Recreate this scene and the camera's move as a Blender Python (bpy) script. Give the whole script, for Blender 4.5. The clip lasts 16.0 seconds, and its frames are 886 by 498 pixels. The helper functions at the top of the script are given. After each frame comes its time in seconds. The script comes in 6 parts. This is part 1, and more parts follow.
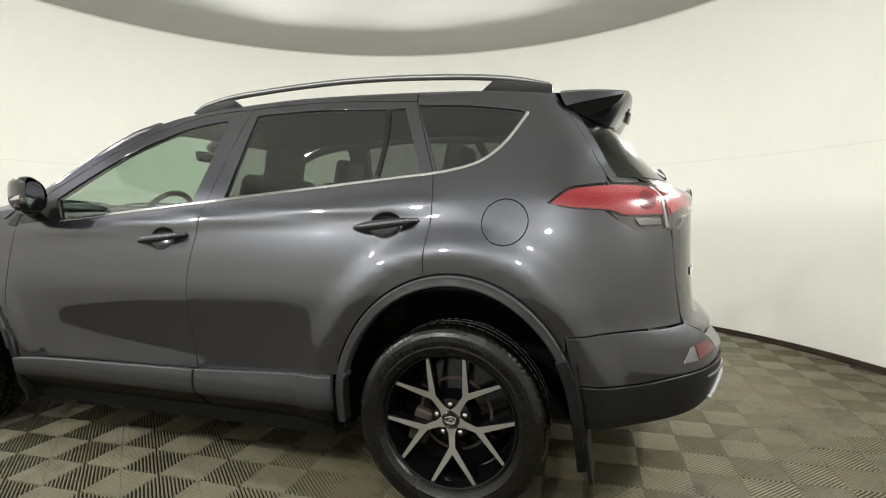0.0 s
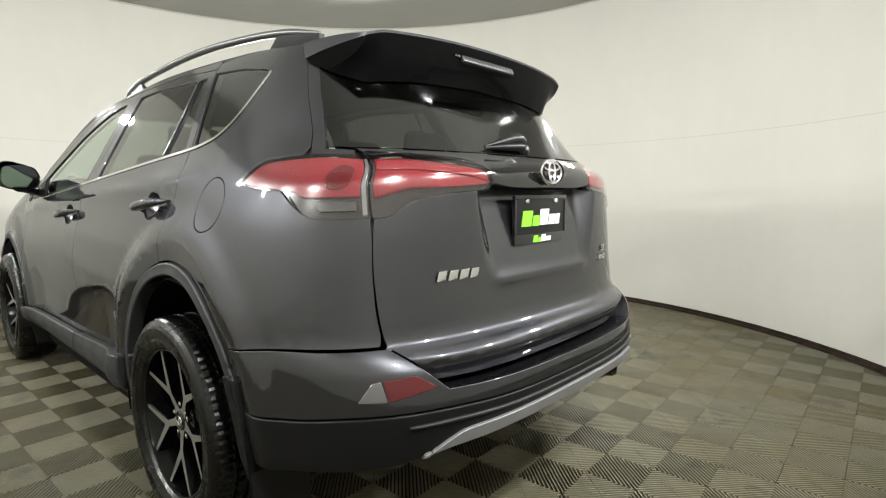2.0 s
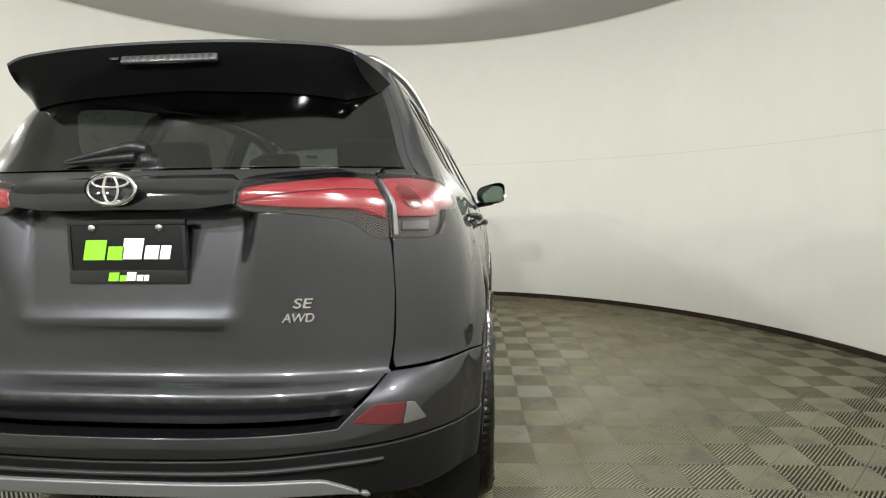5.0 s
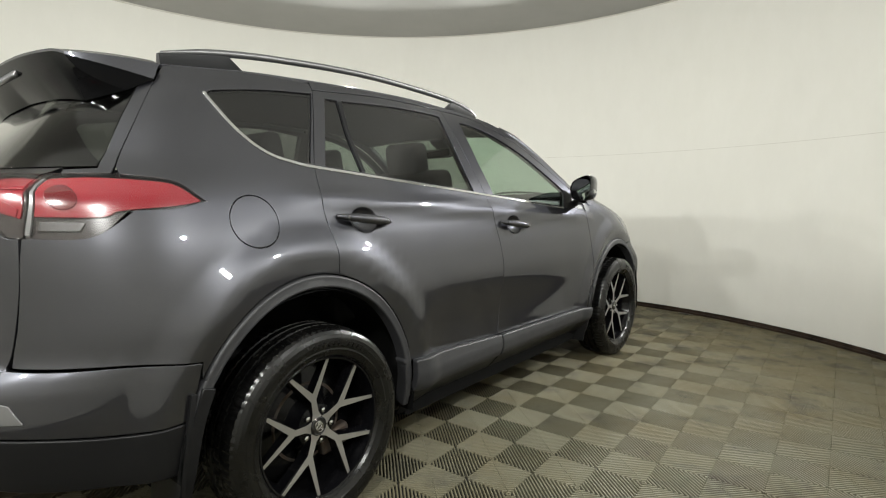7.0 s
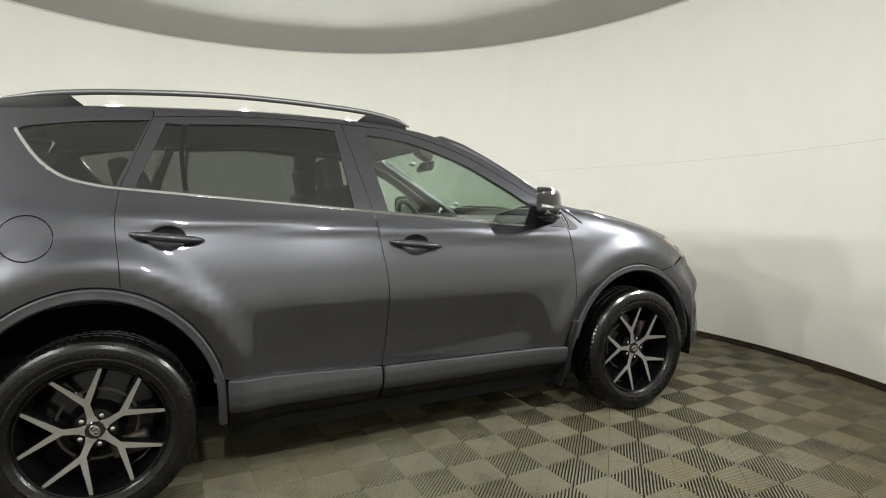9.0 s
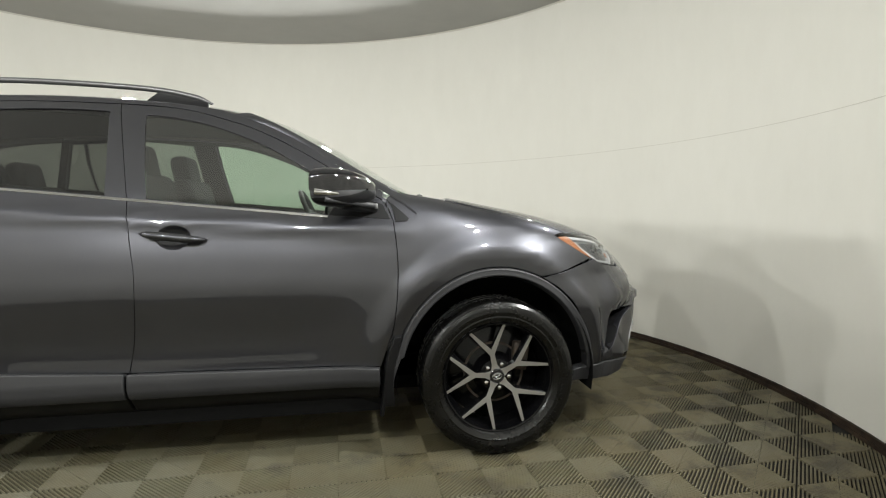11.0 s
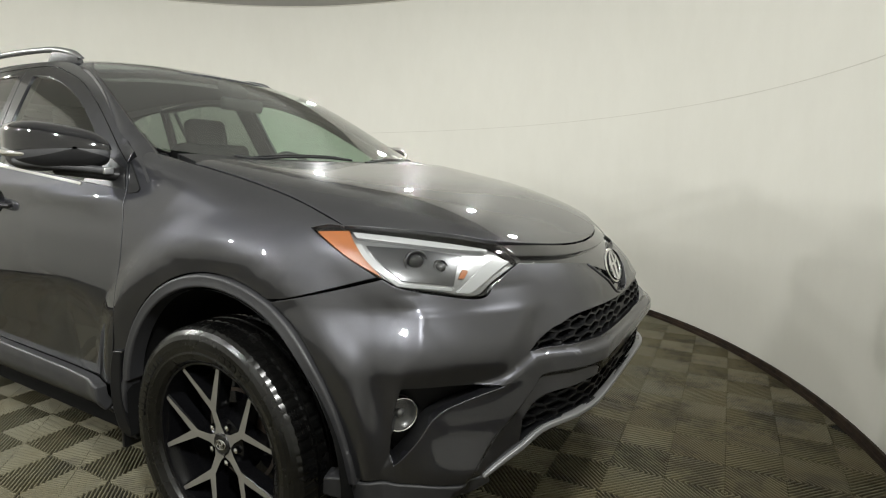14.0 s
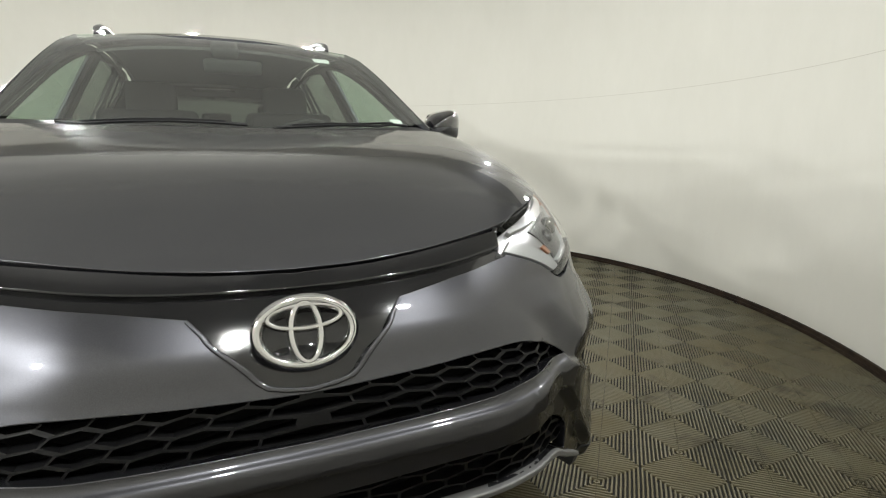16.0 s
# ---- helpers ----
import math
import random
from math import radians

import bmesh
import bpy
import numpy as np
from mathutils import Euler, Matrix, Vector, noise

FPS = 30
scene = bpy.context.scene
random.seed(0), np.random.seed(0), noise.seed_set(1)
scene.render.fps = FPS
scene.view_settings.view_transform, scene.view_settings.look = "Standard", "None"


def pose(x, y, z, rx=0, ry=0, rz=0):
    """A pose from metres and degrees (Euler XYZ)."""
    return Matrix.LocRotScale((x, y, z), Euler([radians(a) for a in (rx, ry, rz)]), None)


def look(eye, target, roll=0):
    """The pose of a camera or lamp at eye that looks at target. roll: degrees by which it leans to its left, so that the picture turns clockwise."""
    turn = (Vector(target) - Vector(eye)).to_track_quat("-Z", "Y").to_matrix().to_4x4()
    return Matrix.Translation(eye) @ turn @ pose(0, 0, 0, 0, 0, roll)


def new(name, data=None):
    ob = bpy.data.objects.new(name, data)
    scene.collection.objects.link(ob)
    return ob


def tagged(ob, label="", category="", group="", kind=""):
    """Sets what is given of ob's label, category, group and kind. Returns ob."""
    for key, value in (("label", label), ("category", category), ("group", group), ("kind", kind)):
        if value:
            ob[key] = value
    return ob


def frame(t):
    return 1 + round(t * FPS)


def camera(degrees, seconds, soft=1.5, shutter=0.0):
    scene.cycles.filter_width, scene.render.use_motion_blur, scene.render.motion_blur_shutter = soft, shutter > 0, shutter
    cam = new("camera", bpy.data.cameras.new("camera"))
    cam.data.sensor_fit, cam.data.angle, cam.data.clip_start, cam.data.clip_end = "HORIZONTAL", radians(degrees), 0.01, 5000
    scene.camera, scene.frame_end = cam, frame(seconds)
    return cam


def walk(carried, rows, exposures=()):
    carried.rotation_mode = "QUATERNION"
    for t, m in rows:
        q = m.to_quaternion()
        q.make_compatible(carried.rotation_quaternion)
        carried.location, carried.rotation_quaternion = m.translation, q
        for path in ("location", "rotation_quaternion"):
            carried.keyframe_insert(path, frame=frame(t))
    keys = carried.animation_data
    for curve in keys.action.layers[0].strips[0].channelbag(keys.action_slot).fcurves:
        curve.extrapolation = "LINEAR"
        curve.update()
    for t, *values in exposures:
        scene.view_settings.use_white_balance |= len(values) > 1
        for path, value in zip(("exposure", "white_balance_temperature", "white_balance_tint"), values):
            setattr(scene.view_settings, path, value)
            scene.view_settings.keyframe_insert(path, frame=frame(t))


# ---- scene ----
cam = camera(79.28, 16.0, soft=1.15)
PATH = [
    (0.0, (-1.876, 2.683, 1.101), (-0.978, -0.173, 0.905), -0.24),
    (0.5, (-2.233, 2.474, 1.117), (-1.046, -0.270, 0.857), -0.10),
    (1.0, (-2.578, 2.225, 1.137), (-1.140, -0.392, 0.849), -0.45),
    (1.5, (-2.862, 1.900, 1.135), (-1.123, -0.523, 0.812), -0.22),
    (2.0, (-3.128, 1.531, 1.114), (-1.115, -0.669, 0.788), -0.02),
    (2.5, (-3.360, 1.145, 1.126), (-0.985, -0.657, 0.789), -0.11),
    (3.0, (-3.449, 0.722, 1.123), (-0.809, -0.663, 0.792), 0.33),
    (3.5, (-3.551, 0.359, 1.134), (-0.775, -0.728, 0.799), -0.11),
    (4.0, (-3.546, -0.052, 1.127), (-0.630, -0.671, 0.787), 0.01),
    (4.2, (-3.533, -0.215, 1.124), (-0.582, -0.658, 0.819), -0.34),
    (6.3, (-2.906, -1.913, 1.144), (-0.281, -0.497, 0.817), -0.09),
    (6.5, (-2.772, -2.033, 1.140), (-0.241, -0.453, 0.820), 0.00),
    (7.0, (-2.444, -2.333, 1.148), (-0.133, -0.443, 0.856), -0.11),
    (7.5, (-2.163, -2.612, 1.154), (-0.112, -0.436, 0.911), -0.19),
    (8.0, (-1.749, -2.814, 1.159), (0.009, -0.396, 0.909), 0.03),
    (8.5, (-1.359, -3.036, 1.159), (0.198, -0.485, 0.906), -0.03),
    (8.7, (-1.212, -3.135, 1.174), (0.235, -0.518, 0.930), -0.17),
    (10.8, (0.618, -3.232, 1.084), (1.069, -0.271, 0.901), -0.56),
    (11.0, (0.745, -3.158, 1.112), (1.189, -0.200, 0.880), -0.57),
    (11.5, (1.060, -3.068, 1.139), (1.280, -0.088, 0.867), -0.19),
    (12.0, (1.412, -2.861, 1.134), (1.328, 0.124, 0.842), -0.24),
    (12.5, (1.745, -2.661, 1.123), (1.375, 0.300, 0.806), -0.35),
    (13.0, (2.038, -2.371, 1.109), (1.182, 0.486, 0.782), -0.23),
    (13.5, (2.324, -2.054, 1.104), (1.081, 0.653, 0.745), -0.18),
    (14.0, (2.593, -1.768, 1.113), (1.082, 0.790, 0.695), 0.07),
    (14.5, (2.780, -1.384, 1.094), (0.945, 0.946, 0.638), -0.41),
    (15.0, (2.914, -0.993, 1.072), (0.827, 1.105, 0.580), -0.18),
    (15.5, (3.007, -0.570, 1.066), (0.597, 1.138, 0.540), -0.31),
    (16.0, (3.000, -0.131, 1.096), (0.311, 1.077, 0.541), 0.29),
]
walk(cam, [(t, look(e, g, r)) for t, e, g, r in PATH],
     exposures=[(0.0, 0.32), (1.5, 0.16), (3.5, 0.08), (6.5, -0.04), (8.0, 0.06), (11.0, -0.12), (12.5, -0.13), (13.5, -0.16), (14.5, -0.14), (16.0, -0.08)])


# ---- light: no daylight, unseen studio lamps added in a ring round the booth, above head height ----
ROOM = (-0.41, -0.11)
ROOM_R, ROOM_H = 3.60, 3.04
world = bpy.data.worlds.new("world")
scene.world = world
world.use_nodes = True
world.node_tree.nodes["Background"].inputs[0].default_value = (0.02, 0.02, 0.02, 1)
world.node_tree.nodes["Background"].inputs[1].default_value = 0.0
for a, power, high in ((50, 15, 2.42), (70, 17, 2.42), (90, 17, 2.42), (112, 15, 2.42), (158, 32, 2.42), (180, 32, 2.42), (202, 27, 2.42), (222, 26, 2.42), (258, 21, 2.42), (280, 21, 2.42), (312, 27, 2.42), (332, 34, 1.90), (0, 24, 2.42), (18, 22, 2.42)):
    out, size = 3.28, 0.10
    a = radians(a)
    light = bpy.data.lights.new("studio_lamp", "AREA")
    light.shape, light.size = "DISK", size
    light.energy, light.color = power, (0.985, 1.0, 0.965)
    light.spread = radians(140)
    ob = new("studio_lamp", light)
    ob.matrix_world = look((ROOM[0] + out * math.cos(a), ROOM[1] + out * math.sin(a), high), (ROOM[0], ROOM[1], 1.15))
    tagged(ob, "unseen round studio lamp added high in the booth", "lamp", "studio lamps")


# ---- materials ----
def material(name, color, rough=0.5, metal=0.0, coat=0.0, spec=0.5):
    m = bpy.data.materials.new(name)
    m.use_nodes = True
    b = m.node_tree.nodes["Principled BSDF"]
    b.inputs["Base Color"].default_value = (*color, 1)
    b.inputs["Roughness"].default_value = rough
    b.inputs["Metallic"].default_value = metal
    b.inputs["Coat Weight"].default_value = coat
    b.inputs["Coat Roughness"].default_value = 0.03
    b.inputs["Specular IOR Level"].default_value = spec
    return m


def nodes_of(m):
    t = m.node_tree
    return t, t.nodes["Principled BSDF"], t.nodes.new, t.links.new


def noise_node(m, scale, detail=4.0, rough=0.6, stretch=None):
    t, b, add, link = nodes_of(m)
    co = add("ShaderNodeTexCoord")
    n = add("ShaderNodeTexNoise")
    n.inputs["Scale"].default_value, n.inputs["Detail"].default_value, n.inputs["Roughness"].default_value = scale, detail, rough
    if stretch:
        mp = add("ShaderNodeMapping")
        mp.inputs["Scale"].default_value = stretch
        link(co.outputs["Object"], mp.inputs[0])
        link(mp.outputs[0], n.inputs["Vector"])
    else:
        link(co.outputs["Object"], n.inputs["Vector"])
    return n.outputs["Fac"]


def ramp(m, fac, stops):
    t, b, add, link = nodes_of(m)
    r = add("ShaderNodeValToRGB")
    e = r.color_ramp.elements
    while len(e) < len(stops):
        e.new(0.5)
    for el, (p, c) in zip(e, stops):
        el.position = p
        el.color = (*c, 1) if isinstance(c, tuple) else (c, c, c, 1)
    link(fac, r.inputs[0])
    return r.outputs[0]


def mix(m, fac, a, b_, mode="MIX"):
    t, b, add, link = nodes_of(m)
    n = add("ShaderNodeMix")
    n.data_type, n.blend_type = "RGBA", mode
    for sock, v in ((n.inputs["Factor"], fac), (n.inputs[6], a), (n.inputs[7], b_)):
        if isinstance(v, (int, float)):
            sock.default_value = v
        elif isinstance(v, tuple):
            sock.default_value = (*v, 1)
        else:
            link(v, sock)
    return n.outputs[2]


def bump(m, height, strength=0.2, distance=0.002):
    t, b, add, link = nodes_of(m)
    n = add("ShaderNodeBump")
    n.inputs["Strength"].default_value, n.inputs["Distance"].default_value = strength, distance
    link(height, n.inputs["Height"])
    link(n.outputs[0], b.inputs["Normal"])


def to(m, socket, out):
    m.node_tree.links.new(out, m.node_tree.nodes["Principled BSDF"].inputs[socket])


# metallic dark grey paint: flakes under a clear coat, a little dust
PAINT = material("grey_metallic_paint", (0.048, 0.048, 0.053), 0.27, 0.9, 1.0)
flake = noise_node(PAINT, 900, 1.0)
to(PAINT, "Base Color", mix(PAINT, 0.10, ramp(PAINT, flake, [(0.35, (0.049, 0.0495, 0.057)), (0.7, (0.068, 0.0685, 0.077))]),
                            ramp(PAINT, noise_node(PAINT, 7, 6), [(0.4, (0.050, 0.0505, 0.057)), (0.75, (0.074, 0.074, 0.079))])))
to(PAINT, "Roughness", ramp(PAINT, noise_node(PAINT, 3.5, 5), [(0.3, 0.34), (0.75, 0.38)]))
PAINT.node_tree.nodes["Principled BSDF"].inputs["Coat IOR"].default_value = 1.62
PAINT.node_tree.nodes["Principled BSDF"].inputs["Specular Tint"].default_value = (0.22, 0.22, 0.23, 1)
PAINT.node_tree.nodes["Principled BSDF"].inputs["Coat Roughness"].default_value = 0.03

CLAD = material("grey_plastic_cladding", (0.024, 0.024, 0.026), 0.48, 0.0, 0.0)
to(CLAD, "Roughness", ramp(CLAD, noise_node(CLAD, 9, 6), [(0.3, 0.42), (0.7, 0.58)]))
bump(CLAD, noise_node(CLAD, 700, 2), 0.12, 0.0006)
BLACK = material("black_plastic", (0.008, 0.008, 0.0085), 0.38, 0.0, 0.0, 0.22)
bump(BLACK, noise_node(BLACK, 600, 2), 0.10, 0.0006)
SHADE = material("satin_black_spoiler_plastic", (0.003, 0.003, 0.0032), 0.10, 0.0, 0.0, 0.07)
GLOSS = material("gloss_black", (0.006, 0.006, 0.007), 0.08, 0.0, 0.6)
# near-black standing in for shade behind gaps and grilles; also wheel wells and underside
DARK = material("shade_black_backing", (0.006, 0.006, 0.006), 0.9, 0.0, 0.0, 0.1)
CHROME = material("chrome", (0.78, 0.78, 0.78), 0.10, 1.0)
RAIL = material("satin_grey_rail", (0.17, 0.17, 0.172), 0.38, 0.8)
SILVER = material("silver_painted_plastic", (0.26, 0.26, 0.265), 0.42, 0.5)
RUBBER = material("tyre_rubber", (0.004, 0.004, 0.004), 0.28, 0.0, 0.0, 0.5)
to(RUBBER, "Base Color", ramp(RUBBER, noise_node(RUBBER, 14, 6), [(0.35, (0.0015, 0.0015, 0.0015)), (0.8, (0.0035, 0.0034, 0.003))]))
to(RUBBER, "Roughness", ramp(RUBBER, noise_node(RUBBER, 8, 4), [(0.3, 0.18), (0.7, 0.34)]))
MACHINED = material("machined_aluminium", (0.50, 0.49, 0.475), 0.36, 0.9)
to(MACHINED, "Roughness", ramp(MACHINED, noise_node(MACHINED, 60, 3), [(0.3, 0.30), (0.7, 0.45)]))
RIMBLACK = material("gloss_black_wheel_paint", (0.003, 0.003, 0.0035), 0.14, 0.0, 0.0, 0.3)
IRON = material("rusty_brake_iron", (0.12, 0.10, 0.085), 0.6, 0.5)
to(IRON, "Base Color", ramp(IRON, noise_node(IRON, 40, 6), [(0.3, (0.055, 0.050, 0.046)), (0.7, (0.070, 0.046, 0.030))]))


def glass(name, color, rough=0.0, gloss=0.06):
    """A thin pane: a clear tinted film with its gloss."""
    m = bpy.data.materials.new(name)
    m.use_nodes = True
    t = m.node_tree
    out = t.nodes["Material Output"]
    t.nodes.remove(t.nodes["Principled BSDF"])
    tr, gl, fr, mx = (t.nodes.new(k) for k in ("ShaderNodeBsdfTransparent", "ShaderNodeBsdfGlossy", "ShaderNodeLayerWeight", "ShaderNodeMixShader"))
    tr.inputs[0].default_value = (*color, 1)
    gl.inputs["Color"].default_value = (1, 1, 1, 1)
    gl.inputs["Roughness"].default_value = rough
    fr.inputs[0].default_value = 0.5
    steep = t.nodes.new("ShaderNodeMath")
    steep.operation = "POWER"
    steep.inputs[1].default_value = 5.0
    share = t.nodes.new("ShaderNodeMath")
    share.operation = "MULTIPLY_ADD"
    share.inputs[1].default_value, share.inputs[2].default_value = 1 - gloss, gloss
    t.links.new(fr.outputs["Facing"], steep.inputs[0])
    t.links.new(steep.outputs[0], share.inputs[0])
    t.links.new(share.outputs[0], mx.inputs[0])
    t.links.new(tr.outputs[0], mx.inputs[1])
    t.links.new(gl.outputs[0], mx.inputs[2])
    t.links.new(mx.outputs[0], out.inputs[0])
    return m


TINT = glass("privacy_glass", (0.30, 0.32, 0.30), 0.02, 0.085)
DEEP = glass("deep_privacy_glass", (0.11, 0.12, 0.11), 0.10, 0.075)
CLEAR = glass("green_tinted_glass", (0.64, 0.76, 0.67), 0.02, 0.15)
LENS = glass("clear_lamp_lens", (0.92, 0.93, 0.93), 0.03, 0.045)
BEZEL = material("smoked_chrome_bezel", (0.30, 0.30, 0.305), 0.30, 0.85)
SMOKE = material("smoked_lamp_housing", (0.075, 0.075, 0.078), 0.30, 0.8)
REDLENS = material("red_lamp_lens", (0.175, 0.008, 0.015), 0.25, 0.0, 0.6)
LAMPDARK = material("dark_lamp_housing", (0.020, 0.016, 0.016), 0.25, 0.0, 0.3)
TAILLENS = glass("tail_lamp_lens", (0.95, 0.93, 0.93), 0.12, 0.06)
DARKRED = material("deep_red_reflector", (0.085, 0.003, 0.006), 0.18, 0.0, 0.8)
AMBER = material("amber_reflector", (0.22, 0.070, 0.018), 0.30, 0.0, 0.6)
SMOKEGREY = material("smoked_silver_reflector", (0.10, 0.098, 0.098), 0.30, 0.7)
CLOTH = material("black_seat_fabric", (0.008, 0.008, 0.008), 0.9, 0.0, 0.0, 0.15)
bump(CLOTH, noise_node(CLOTH, 300, 3), 0.3, 0.001)
LINER = material("grey_headliner", (0.060, 0.058, 0.054), 0.95)
SOFT = material("soft_black_dash", (0.010, 0.010, 0.0105), 0.65, 0.0, 0.0, 0.25)
LAMPWHITE = material("satin_white_light_guide", (0.30, 0.303, 0.306), 0.28, 0.2)
MIRROR = material("mirror_glass", (0.46, 0.47, 0.47), 0.01, 1.0)

WALL = material("white_wall_paint", (0.76, 0.745, 0.69), 0.72)
to(WALL, "Base Color", mix(WALL, 0.35, ramp(WALL, noise_node(WALL, 1.1, 3), [(0.3, (0.735, 0.72, 0.665)), (0.75, (0.775, 0.76, 0.705))]),
                           ramp(WALL, noise_node(WALL, 6, 8, 0.7, (1, 1, 0.4)), [(0.3, (0.72, 0.705, 0.645)), (0.7, (0.79, 0.775, 0.72))])))
bump(WALL, noise_node(WALL, 90, 4), 0.08, 0.002)
CEIL = material("grey_ceiling_fabric", (0.40, 0.395, 0.375), 0.9)
to(CEIL, "Base Color", ramp(CEIL, noise_node(CEIL, 2.0, 5), [(0.3, (0.385, 0.38, 0.36)), (0.7, (0.415, 0.41, 0.39))]))
TRIM = material("dark_brown_rubber_skirting", (0.020, 0.016, 0.013), 0.6, 0.0, 0.0, 0.15)
to(TRIM, "Base Color", ramp(TRIM, noise_node(TRIM, 12, 6), [(0.3, (0.014, 0.010, 0.008)), (0.75, (0.060, 0.040, 0.028))]))
CRACK = material("grey_wall_joint", (0.60, 0.58, 0.52), 0.8)
# ribbed plastic tiles, worn and stained
TILE = material("ribbed_grey_floor_plastic", (0.24, 0.23, 0.19), 0.55)
tile_var = TILE.node_tree.nodes.new("ShaderNodeObjectInfo").outputs["Random"]
geo = TILE.node_tree.nodes.new("ShaderNodeNewGeometry")


def world_noise(m, scale, detail, rough=0.6):
    n = m.node_tree.nodes.new("ShaderNodeTexNoise")
    n.inputs["Scale"].default_value, n.inputs["Detail"].default_value, n.inputs["Roughness"].default_value = scale, detail, rough
    m.node_tree.links.new(geo.outputs["Position"], n.inputs["Vector"])
    return n.outputs["Fac"]


tone = ramp(TILE, tile_var, [(0.0, (0.127, 0.119, 0.078)), (1.0, (0.154, 0.145, 0.097))])
# brown dirt, more of it towards the front of the booth
where = TILE.node_tree.nodes.new("ShaderNodeSeparateXYZ")
TILE.node_tree.links.new(geo.outputs["Position"], where.inputs[0])
front = TILE.node_tree.nodes.new("ShaderNodeMapRange")
front.inputs["From Min"].default_value, front.inputs["From Max"].default_value = 0.2, 2.6
front.inputs["To Min"].default_value, front.inputs["To Max"].default_value = 0.0, 0.13
TILE.node_tree.links.new(where.outputs["X"], front.inputs["Value"])
dirt = TILE.node_tree.nodes.new("ShaderNodeMath")
TILE.node_tree.links.new(world_noise(TILE, 1.3, 7, 0.68), dirt.inputs[0])
TILE.node_tree.links.new(front.outputs[0], dirt.inputs[1])
stain = ramp(TILE, dirt.outputs[0], [(0.42, 0.0), (0.66, 1.0)])
tone = mix(TILE, stain, tone, (0.130, 0.110, 0.060))
spill = ramp(TILE, world_noise(TILE, 3.1, 6, 0.62), [(0.56, 0.0), (0.67, 0.52)])
tone = mix(TILE, spill, tone, (0.048, 0.045, 0.034))
smear = TILE.node_tree.nodes.new("ShaderNodeMath")
TILE.node_tree.links.new(world_noise(TILE, 4.2, 6, 0.7), smear.inputs[0])
TILE.node_tree.links.new(front.outputs[0], smear.inputs[1])
tone = mix(TILE, ramp(TILE, smear.outputs[0], [(0.62, 0.0), (0.72, 0.62)]), tone, (0.040, 0.035, 0.022))
to(TILE, "Base Color", tone)
to(TILE, "Roughness", ramp(TILE, world_noise(TILE, 5, 5), [(0.3, 0.45), (0.7, 0.75)]))
# near-black base that shows in the gaps between the ribs
UNDER = material("black_base_below_the_ribs", (0.010, 0.009, 0.007), 0.9)


# ---- body surface: one half, y >= 0, front towards +x ----
def curve(xs, ys):
    """A smooth curve through the knots, straight past the ends."""
    xs, ys = np.array(xs, float), np.array(ys, float)
    h, dl = np.diff(xs), np.diff(ys) / np.diff(xs)
    m = np.zeros(len(xs))
    for i in range(1, len(xs) - 1):
        if dl[i - 1] * dl[i] > 0:
            w1, w2 = 2 * h[i] + h[i - 1], h[i] + 2 * h[i - 1]
            m[i] = (w1 + w2) / (w1 / dl[i - 1] + w2 / dl[i])
    m[0], m[-1] = dl[0], dl[-1]

    def at(x):
        x = np.asarray(x, float)
        i = np.clip(np.searchsorted(xs, x) - 1, 0, len(h) - 1)
        t = (np.clip(x, xs[0], xs[-1]) - xs[i]) / h[i]
        v = ((2 * t**3 - 3 * t**2 + 1) * ys[i] + (t**3 - 2 * t**2 + t) * h[i] * m[i]
             + (3 * t**2 - 2 * t**3) * ys[i + 1] + (t**3 - t**2) * h[i] * m[i + 1])
        return v + m[0] * np.minimum(x - xs[0], 0) + m[-1] * np.maximum(x - xs[-1], 0)
    return at


NOSE, TAIL, FRONT_TURN, REAR_TURN = 2.20, -2.20, 1.15, -1.45
AXLE = 1.33
# half width by height, and how far nose and tail stand forward or back by height
half_width = curve((0.20, 0.30, 0.42, 0.60, 0.75, 0.88, 1.00, 1.10, 1.17, 1.30, 1.45, 1.55, 1.62),
                   (0.800, 0.850, 0.870, 0.876, 0.876, 0.860, 0.835, 0.803, 0.778, 0.715, 0.640, 0.585, 0.535))
nose_shift = curve((0.22, 0.30, 0.42, 0.55, 0.68, 0.76, 0.82, 0.88, 0.94, 1.00, 1.08),
                   (-0.12, -0.035, 0.032, 0.050, 0.046, 0.018, -0.03, -0.09, -0.15, -0.26, -0.45))
tail_shift = curve((0.22, 0.36, 0.42, 0.56, 0.655, 0.690, 0.720, 0.76, 0.95, 1.16, 1.22, 1.48, 1.56, 1.62),
                   (0.15, -0.02, -0.09, -0.11, -0.095, -0.060, -0.012, 0.00, 0.01, 0.01, 0.085, 0.335, 0.40, 0.45))
hood_line = curve((0.80, 1.05, 1.30, 1.67, 1.87, 2.02, 2.10, 2.20), (1.215, 1.176, 1.131, 1.058, 0.995, 0.930, 0.890, 0.80))
roof_line = curve((-2.0, -1.70, -1.30, -0.70, -0.20, 0.15, 0.32), (1.56, 1.615, 1.650, 1.672, 1.655, 1.610, 1.570))
roof_edge = curve((-2.0, -1.68, -1.25, -0.60, -0.20, 0.09, 0.29, 0.47, 0.69, 0.88), (1.53, 1.565, 1.602, 1.618, 1.603, 1.572, 1.508, 1.420, 1.275, 1.165))


def plan_width(x0):
    x0 = np.asarray(x0, float)
    uf = np.clip((x0 - FRONT_TURN) / (NOSE - FRONT_TURN), 0, 1)
    ur = np.clip((x0 - REAR_TURN) / (TAIL - REAR_TURN), 0, 1)
    return (1 - uf**2.8)**(1 / 2.8) * (1 - ur**3.5)**(1 / 3.5)


